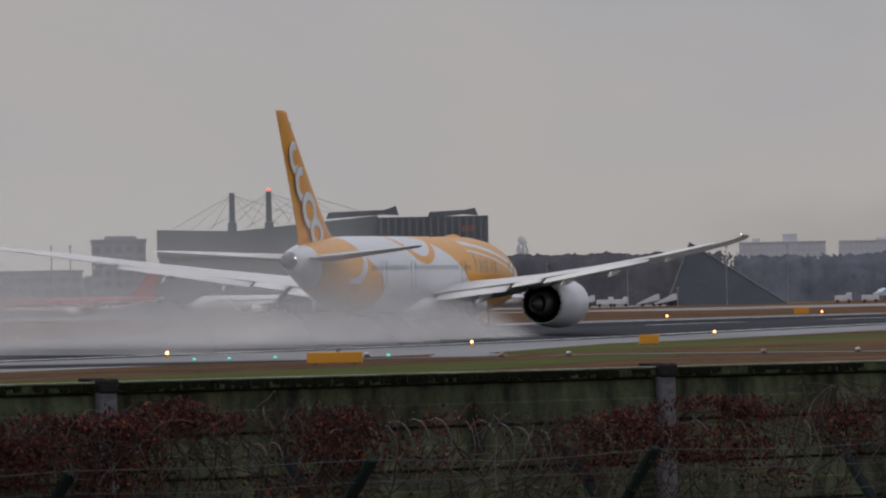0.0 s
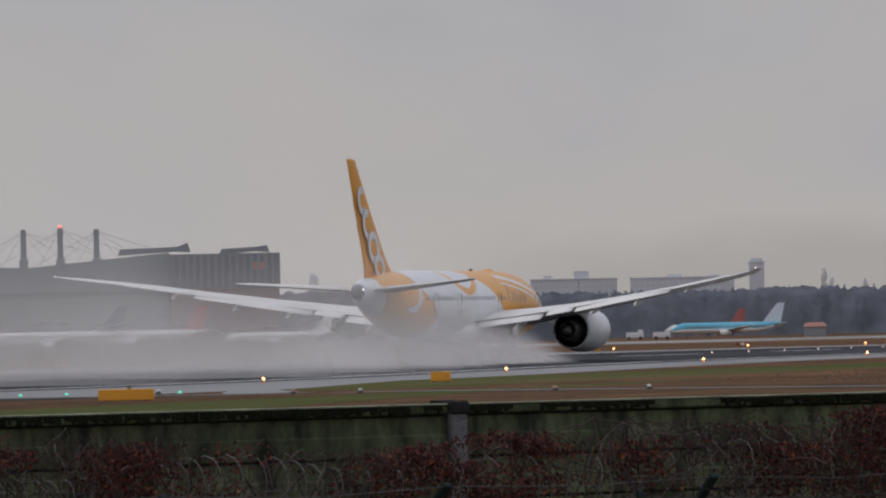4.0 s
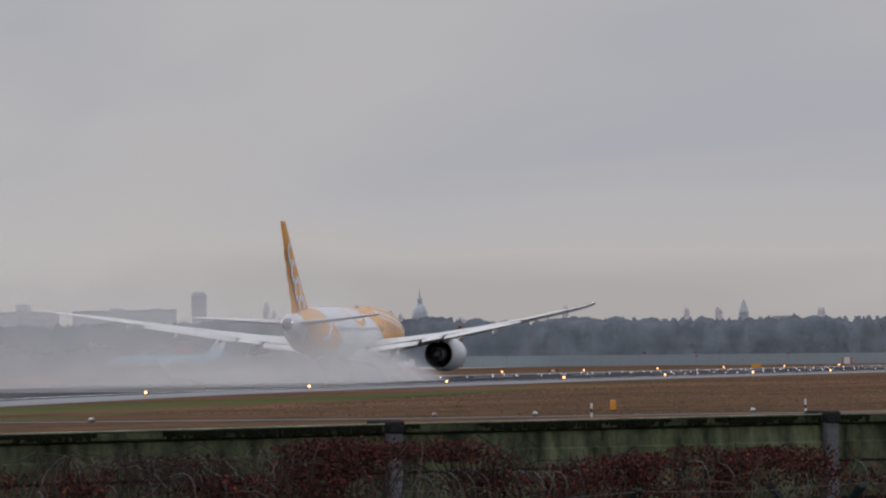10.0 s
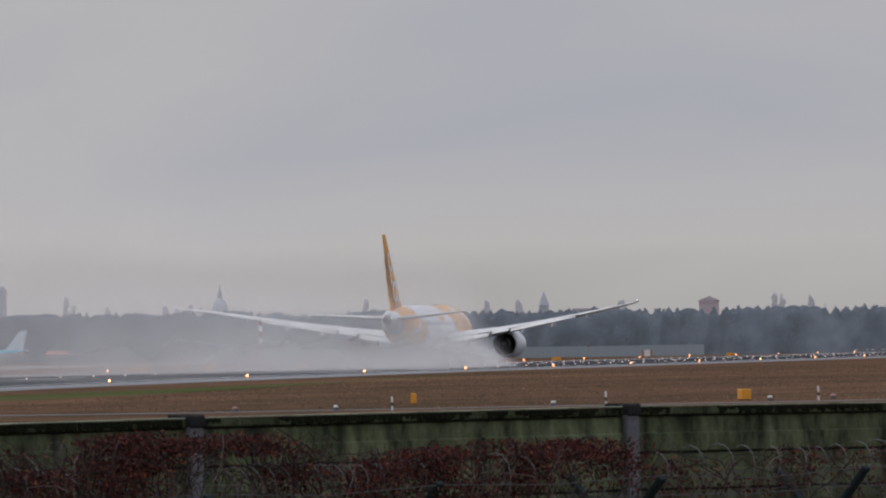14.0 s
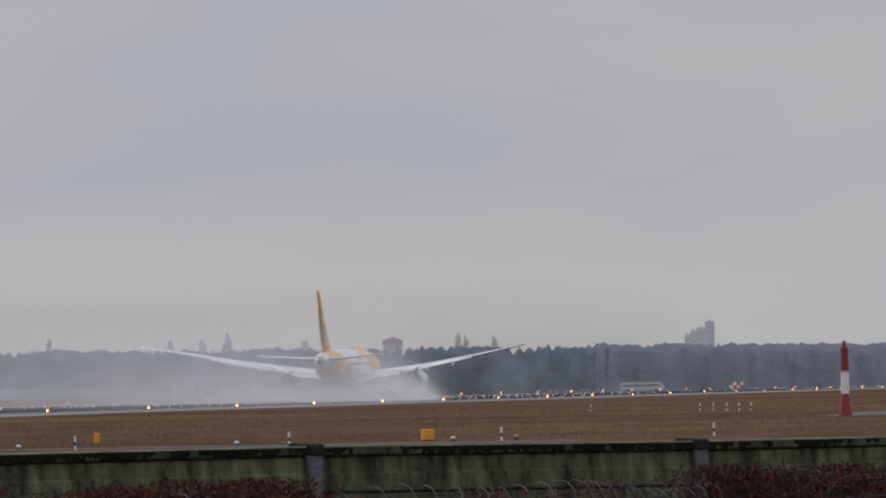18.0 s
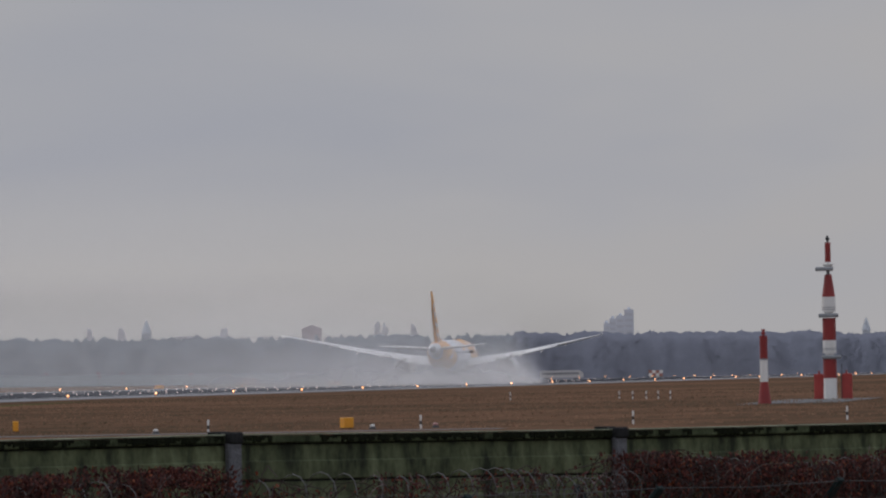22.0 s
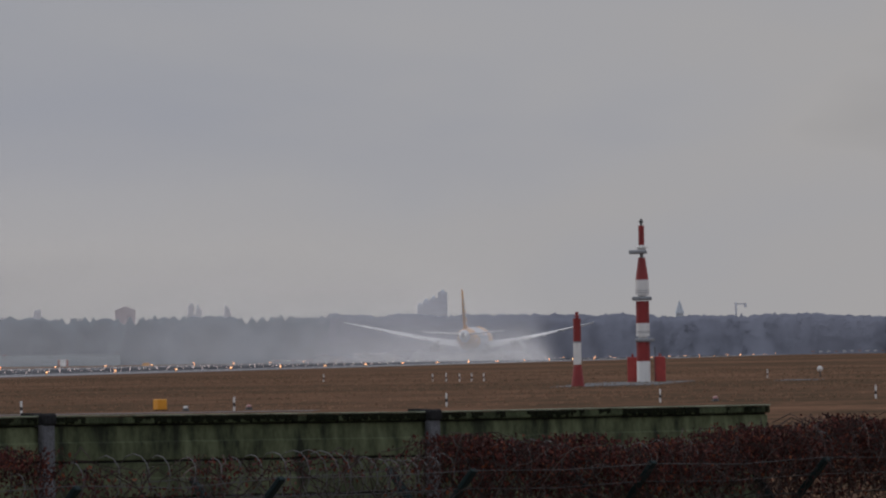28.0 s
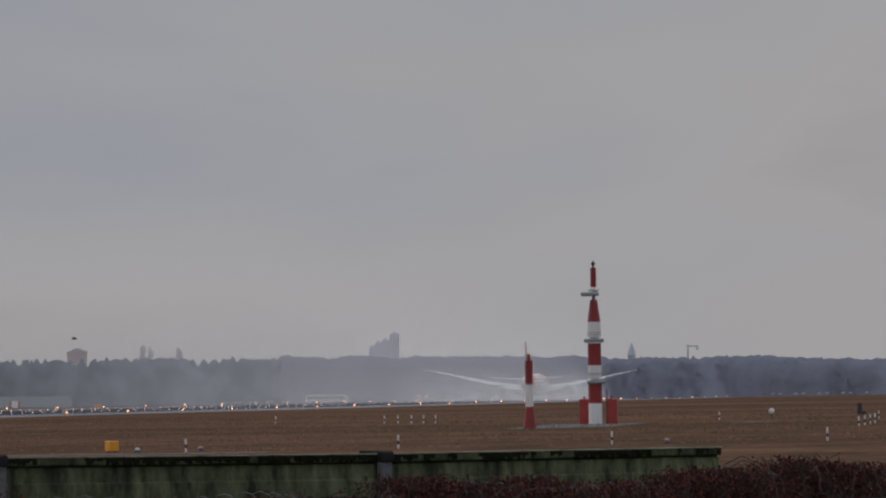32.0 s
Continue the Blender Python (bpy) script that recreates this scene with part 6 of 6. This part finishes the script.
def apron_car(b, d, kind):
    x, y = at(b, d)
    o = empty("apron_truck" if kind else "mobile_stairs", x, y, gz(x, y), -b)
    tagged(o, "white apron service truck" if kind else "white mobile boarding stairs on the apron", "service vehicle", "apron vehicles")
    bm = bmesh.new()
    if kind:
        box(bm, -2.6, 2.6, -1.1, 1.1, 0.6, 2.2, 0.1)
        box(bm, 0.9, 2.5, -1.0, 1.0, 2.2, 3.0, 0.15)
    else:
        rings(bm, [[(xx, -1.2, a), (xx, 1.2, a), (xx, 1.2, b2), (xx, -1.2, b2)] for xx, a, b2 in ((-3.4, 0.5, 0.9), (2.4, 1.6, 3.6), (3.4, 1.8, 3.6))])
    part("body", bm, M_DULL, o)
    for sx in (-1.7, 1.7):
        for sy in (-1.0, 1.0):
            bm = bmesh.new()
            turned(bm, [(0.3, -0.15), (0.5, -0.15), (0.5, 0.15), (0.3, 0.15)], 12)
            w = part("wheel", bm, M_TYRE, o)
            w.matrix_basis = pose(sx, sy, 0.5, 90, 0, 0)


for b, k in ((-16.33, 0), (-16.17, 1), (-16.06, 1), (-15.85, 0), (-15.72, 0), (-14.4, 1), (-14.2, 1), (-11.95, 1)):
    apron_car(b, 2300, k)
sheet("apron", [-1100, -900, -760, -640, -520, -470], [1700, 2000, 2300, 2480], M_ROAD, 0.02, "pale concrete apron")


# ---------------------------------------------------------------- far signs and barriers beyond the runway
for b, off, w, h in ((-14.713, -216, 1.6, 0.7), (-12.453, -216, 2.9, 0.6), (-11.929, -216, 2.2, 0.6), (-12.153, -330, 1.4, 0.7), (-9.35, -222, 1.6, 0.6), (-8.06, -216, 1.4, 0.6)):
    y = off / math.tan(radians(b))
    o = info_sign(off, y, w, h, -b)
    o.matrix_basis = pose(off, y, gz(off, y), 0, 0, -b)
for b, d in ((-10.86, 1660), (-13.6, 1500)):
    x, y = at(b, d)
    o = empty("field_barrier", x, y, gz(x, y), -b)
    tagged(o, "low red and white barrier beside the far runway edge", "barrier", "low field barriers")
    for i in range(3):
        bm = bmesh.new()
        box(bm, -1.2 + i * 0.8, -0.4 + i * 0.8, -0.08, 0.08, 0.25, 0.65, 0.02)
        part("board", bm, M_WHITE if i == 1 else M_RED, o)
    for sx in (-0.9, 0.9):
        bm = bmesh.new()
        box(bm, sx - 0.06, sx + 0.06, -0.25, 0.25, 0, 0.26)
        part("foot", bm, M_DARK, o)


# ---------------------------------------------------------------- spray thrown up from the wet runway
def mist():
    """Fine water drops: thin and see-through, denser near the ground and near the wheels."""
    m = bpy.data.materials.new("water_spray")
    m.use_nodes = True
    nt = m.node_tree
    nt.nodes.clear()

    def op(kind, a, b=None, c=None, clamp=False):
        n = nt.nodes.new("ShaderNodeMath")
        n.operation, n.use_clamp = kind, clamp
        for i, v in enumerate((a, b, c)):
            if v is None:
                continue
            if isinstance(v, (int, float)):
                n.inputs[i].default_value = v
            else:
                nt.links.new(v, n.inputs[i])
        return n.outputs[0]

    tc = nt.nodes.new("ShaderNodeTexCoord")
    at_n = nt.nodes.new("ShaderNodeAttribute")
    at_n.attribute_name = "drops"
    wisps = nt.nodes.new("ShaderNodeTexNoise")
    wisps.inputs["Scale"].default_value, wisps.inputs["Detail"].default_value, wisps.inputs["Roughness"].default_value = 0.22, 3, 0.45
    nt.links.new(tc.outputs["Object"], wisps.inputs["Vector"])
    alpha = op("MULTIPLY", at_n.outputs["Fac"], op("MULTIPLY_ADD", wisps.outputs[0], 0.5, 0.75), clamp=True)
    dif = nt.nodes.new("ShaderNodeBsdfDiffuse")
    dif.inputs["Color"].default_value = (0.88, 0.845, 0.815, 1)
    tra = nt.nodes.new("ShaderNodeBsdfTranslucent")
    tra.inputs["Color"].default_value = (0.88, 0.845, 0.815, 1)
    both = nt.nodes.new("ShaderNodeMixShader")
    both.inputs[0].default_value = 0.12
    nt.links.new(dif.outputs[0], both.inputs[1])
    nt.links.new(tra.outputs[0], both.inputs[2])
    clear = nt.nodes.new("ShaderNodeBsdfTransparent")
    mix = nt.nodes.new("ShaderNodeMixShader")
    nt.links.new(alpha, mix.inputs[0])
    nt.links.new(clear.outputs[0], mix.inputs[1])
    nt.links.new(both.outputs[0], mix.inputs[2])
    out = nt.nodes.new("ShaderNodeOutputMaterial")
    nt.links.new(mix.outputs[0], out.inputs[0])
    return m


veils = []
# metres behind the main wheels, thickness, half width, height, slant of the sides
VEILS = ((2, 0.54, 12.6, 1.5, 1.9), (3.5, 0.54, 13.0, 1.75, 1.8), (5.5, 0.54, 13.4, 2.0, 1.7), (8, 0.54, 13.8, 2.3, 1.5), (11, 0.54, 14.2, 2.55, 1.3), (15, 0.54, 14.6, 2.9, 1.1), (20, 0.46, 15.2, 3.2, 0.8), (27, 0.46, 16, 3.6, 0.6), (36, 0.44, 17.5, 4.1, 0.4), (49, 0.44, 20, 4.7, 0.3),
         (70, 0.42, 23, 5.4, 0.2), (105, 0.44, 28, 6.8, 0.1), (165, 0.36, 35, 8.5, 0.1),
         (270, 0.13, 47, 12.5, 0), (320, 0.13, 49, 13.5, 0), (480, 0.1, 58, 16.5, 0), (570, 0.1, 62, 17.5, 0), (880, 0.075, 72, 20.5, 0), (1020, 0.075, 76, 21.5, 0))


def spray_cloud():
    """Veils of drops one behind the other, from the main wheels far back along the runway."""
    o = empty("water_spray")
    tagged(o, "white cloud of water spray trailing low behind the wheels and engines", "spray")
    material = mist()
    y0 = 29.0
    for d, thick, half, tall, lean in VEILS:
        soft = 5.0 + min(d, 400) * 0.06
        lifted = min(max((d - 200) / 300, 0), 1)
        nx, nz = 70, 30
        wide, high = half + 5, tall * 2.6 + 2
        verts, faces, density = [], [], []
        for i in range(nx + 1):
            x = -wide + 2 * wide * i / nx
            for j in range(nz + 1):
                z = high * (j / nz) ** 1.4
                w1 = noise.noise((x * 0.09, d * 0.7, z * 0.11))
                w2 = noise.noise((x * 0.27, d * 0.7 + 50, z * 0.33))
                e = min(max((half - lean * z + 1.8 * w1 + 0.5 * w2 - abs(x)) / soft, 0), 1)
                e = e * e * (3 - 2 * e)
                # lower behind the body than behind the engines
                mid = 1 - (0.58 * math.exp(-((x + 3.5) / 7.5) ** 2) if d < 60 else 0)
                zz = z / (tall * mid * (1 + 0.2 * w1 + 0.06 * w2))
                v = math.exp(-zz ** 1.5) * (1 - 0.85 * lifted * max(0, 1 - z / 2.4))
                rim = min(1, (nz - j) / 7, i / 4, (nx - i) / 4)
                verts.append((x, y0 - d + 0.8 * w1 - 0.12 * abs(x) - 0.25 * z, z - 0.1))
                density.append(thick * e * v * rim * (1 + 0.1 * w2))
        k = nz + 1
        for i in range(nx):
            for j in range(nz):
                faces.append((i * k + j, (i + 1) * k + j, (i + 1) * k + j + 1, i * k + j + 1))
        me = bpy.data.meshes.new("spray_veil")
        me.from_pydata(verts, [], faces)
        at_b = me.attributes.new("drops", "FLOAT", "POINT")
        at_b.data.foreach_set("value", density)
        me.polygons.foreach_set("use_smooth", [True] * len(me.polygons))
        me.materials.append(material)
        # drops take their light from the whole sky above
        me.normals_split_custom_set_from_vertices([Vector((0, -0.35, 0.94)).normalized()] * len(verts))
        v = new("spray_veil", me)
        v.parent = o
        veils.append((d, v))
    return o


SPRAY = spray_cloud()


# ---------------------------------------------------------------- a passing bird
def bird(size):
    o = empty("bird")
    tagged(o, "dark bird gliding over the airfield", "bird")
    dark = mat("dark_plumage", (0.03, 0.03, 0.032), 0.9, (0.05, 0.048, 0.045), scale=8)
    bm = bmesh.new()
    rings(bm, [[(x, r * math.sin(k * 0.785), r * math.cos(k * 0.785)) for k in range(8)] for x, r in ((-0.24, 0.01), (-0.15, 0.05), (0.0, 0.075), (0.12, 0.06), (0.18, 0.045), (0.22, 0.02), (0.27, 0.005))])
    part("body", bm, dark, o, "", True)
    for s in (1, -1):
        bm = bmesh.new()
        rings(bm, [[(x0, s * y, z), (x0 - c * 0.5, s * y, z + 0.012), (x0 - c, s * y, z), (x0 - c * 0.5, s * y, z - 0.006)] for x0, c, y, z in ((0.1, 0.2, 0.04, 0.03), (0.12, 0.17, 0.2, 0.11), (0.04, 0.12, 0.38, 0.13), (-0.08, 0.04, 0.5, 0.10))])
        part("wing", bm, dark, o)
    bm = bmesh.new()
    rings(bm, [[(x, -w, 0.01), (x, w, 0.01), (x, w, -0.01), (x, -w, -0.01)] for x, w in ((-0.2, 0.035), (-0.38, 0.09))])
    part("tail", bm, dark, o)
    for c in o.children:
        c.data.transform(Matrix.Scale(size, 4))
    return o


BIRD = bird(1.0)
BIRD_TWO = bird(0.62)


# ---------------------------------------------------------------- movement
def motions():
    # seconds, metres along the runway, metres off its centre line, rise on the struts
    rows = [(0, 520.2, 1.50, -0.36), (1, 535.6, 1.12, -0.40), (2, 552.8, 0.75, -0.32), (3, 572.4, 0.38, -0.22), (4, 594.9, 0.00, -0.15), (5, 620.1, -0.37, -0.08), (6, 648.0, -0.75, -0.01), (7, 678.2, -1.12, 0.06), (8, 709.8, -1.50, 0.06), (9, 745.3, -1.70, 0.06), (10, 780.2, -1.90, 0.04), (11, 819.3, -2.10, 0.03), (12, 862.1, -2.30, 0.04), (13, 906.9, -2.50, 0.08), (14, 953.5, -2.64, 0.10), (15, 1002.3, -2.79, 0.14), (16, 1054.6, -2.93, 0.16), (17, 1107.9, -3.07, 0.18), (18, 1164.0, -3.21, 0.20), (19, 1220.2, -3.36, 0.25), (20, 1278.1, -3.50, 0.28), (21, 1338.3, -3.58, 0.30), (22, 1400.4, -3.67, 0.30), (23, 1461.5, -3.75, 0.30), (24, 1527.0, -3.83, 0.30), (25, 1593.4, -3.92, 0.30), (26, 1661.8, -4.00, 0.30), (27, 1735.7, -4.40, 0.20), (28, 1811.2, -4.80, 0.10), (29, 1889.3, -5.20, 0.00), (30, 1970.6, -5.60, -0.10), (31, 2052.3, -6.00, -0.25), (32, 2135.1, -6.00, -0.35)]
    poses = [(t, pose(RX + dx, y, gz(RX, y + 28) + 0.04 + dz)) for t, y, dx, dz in rows]
    walk(AIRLINER, poses)
    walk(SPRAY, poses)
    # the cloud spreads and rises as the speed grows
    for d, v in veils:
        side = float(np.interp(d, (2, 26, 75, 320), (0.6, 1.8, 0.8, 0.0)))
        sink = float(np.interp(d, (2, 14, 75, 320), (0.0, 0.2, 0.2, 0.0)))
        late = float(np.interp(d, (2, 20, 70, 165, 290, 1000), (-0.2, -0.9, -1.5, -1.8, 0.0, 0.6)))
        walk(v, [(t, pose(side * k, 0, late * u - sink * (1 - u))) for t, k, u in ((0, 0, 0), (9, 0, 0.05), (13, 0.3, 0.2), (16, 2.2, 0.6), (19, 3.6, 0.85), (25, 4.2, 1.0), (32, 4.4, 1.0))])
    # the wings bend upwards as they take the load
    for side, wing in wings:
        root = pose(side * 2.2, 0, 3.45)
        rows = ((0, -0.3), (2, -0.3), (8, 0.5), (13, 0.6), (20, 1.7), (26, 2.2), (32, 2.2)) if side > 0 else ((0, 0.7), (4, 0.9), (8, 1.1), (13, 1.4), (20, 3.0), (26, 4.0), (32, 4.1))
        walk(wing, [(t, root @ pose(0, 0, 0, 0, -side * bend, 0) @ root.inverted()) for t, bend in rows])
    walk(BIRD, [(t, pose(x, y, z, 0, 0, rz)) for t, x, y, z, rz in ((0, 110, 620, 9, 185), (14, 5, 640, 6, 183), (20, -64.2, 646.8, 3.1, 180), (25, -91.9, 643.5, 5.5, 175), (26, -93.8, 643.2, 5.0, 170),
                (26.5, -95.2, 643, 4.9, 165), (29, -109, 650, 5.5, 95), (30.5, -104, 652, 6.5, 30), (32, -93, 643.3, 7.3, 0))])
    # a second one starts from the grass and turns away over the field
    walk(BIRD_TWO, [(t, pose(x, y, z, 0, 0, rz)) for t, x, y, z, rz in ((0, 10, 425, 0.15, 185), (27, 8, 425, 0.15, 185), (29, -8, 428, 0.9, 185), (30, -18.9, 429.6, 0.35, 180), (30.5, -21.7, 429.5, 0.3, 130),
                (31, -20.8, 429.5, 1.29, 60), (31.5, -18.5, 429.6, 2.08, 10), (32, -13.5, 432, 2.6, 5))])


motions()
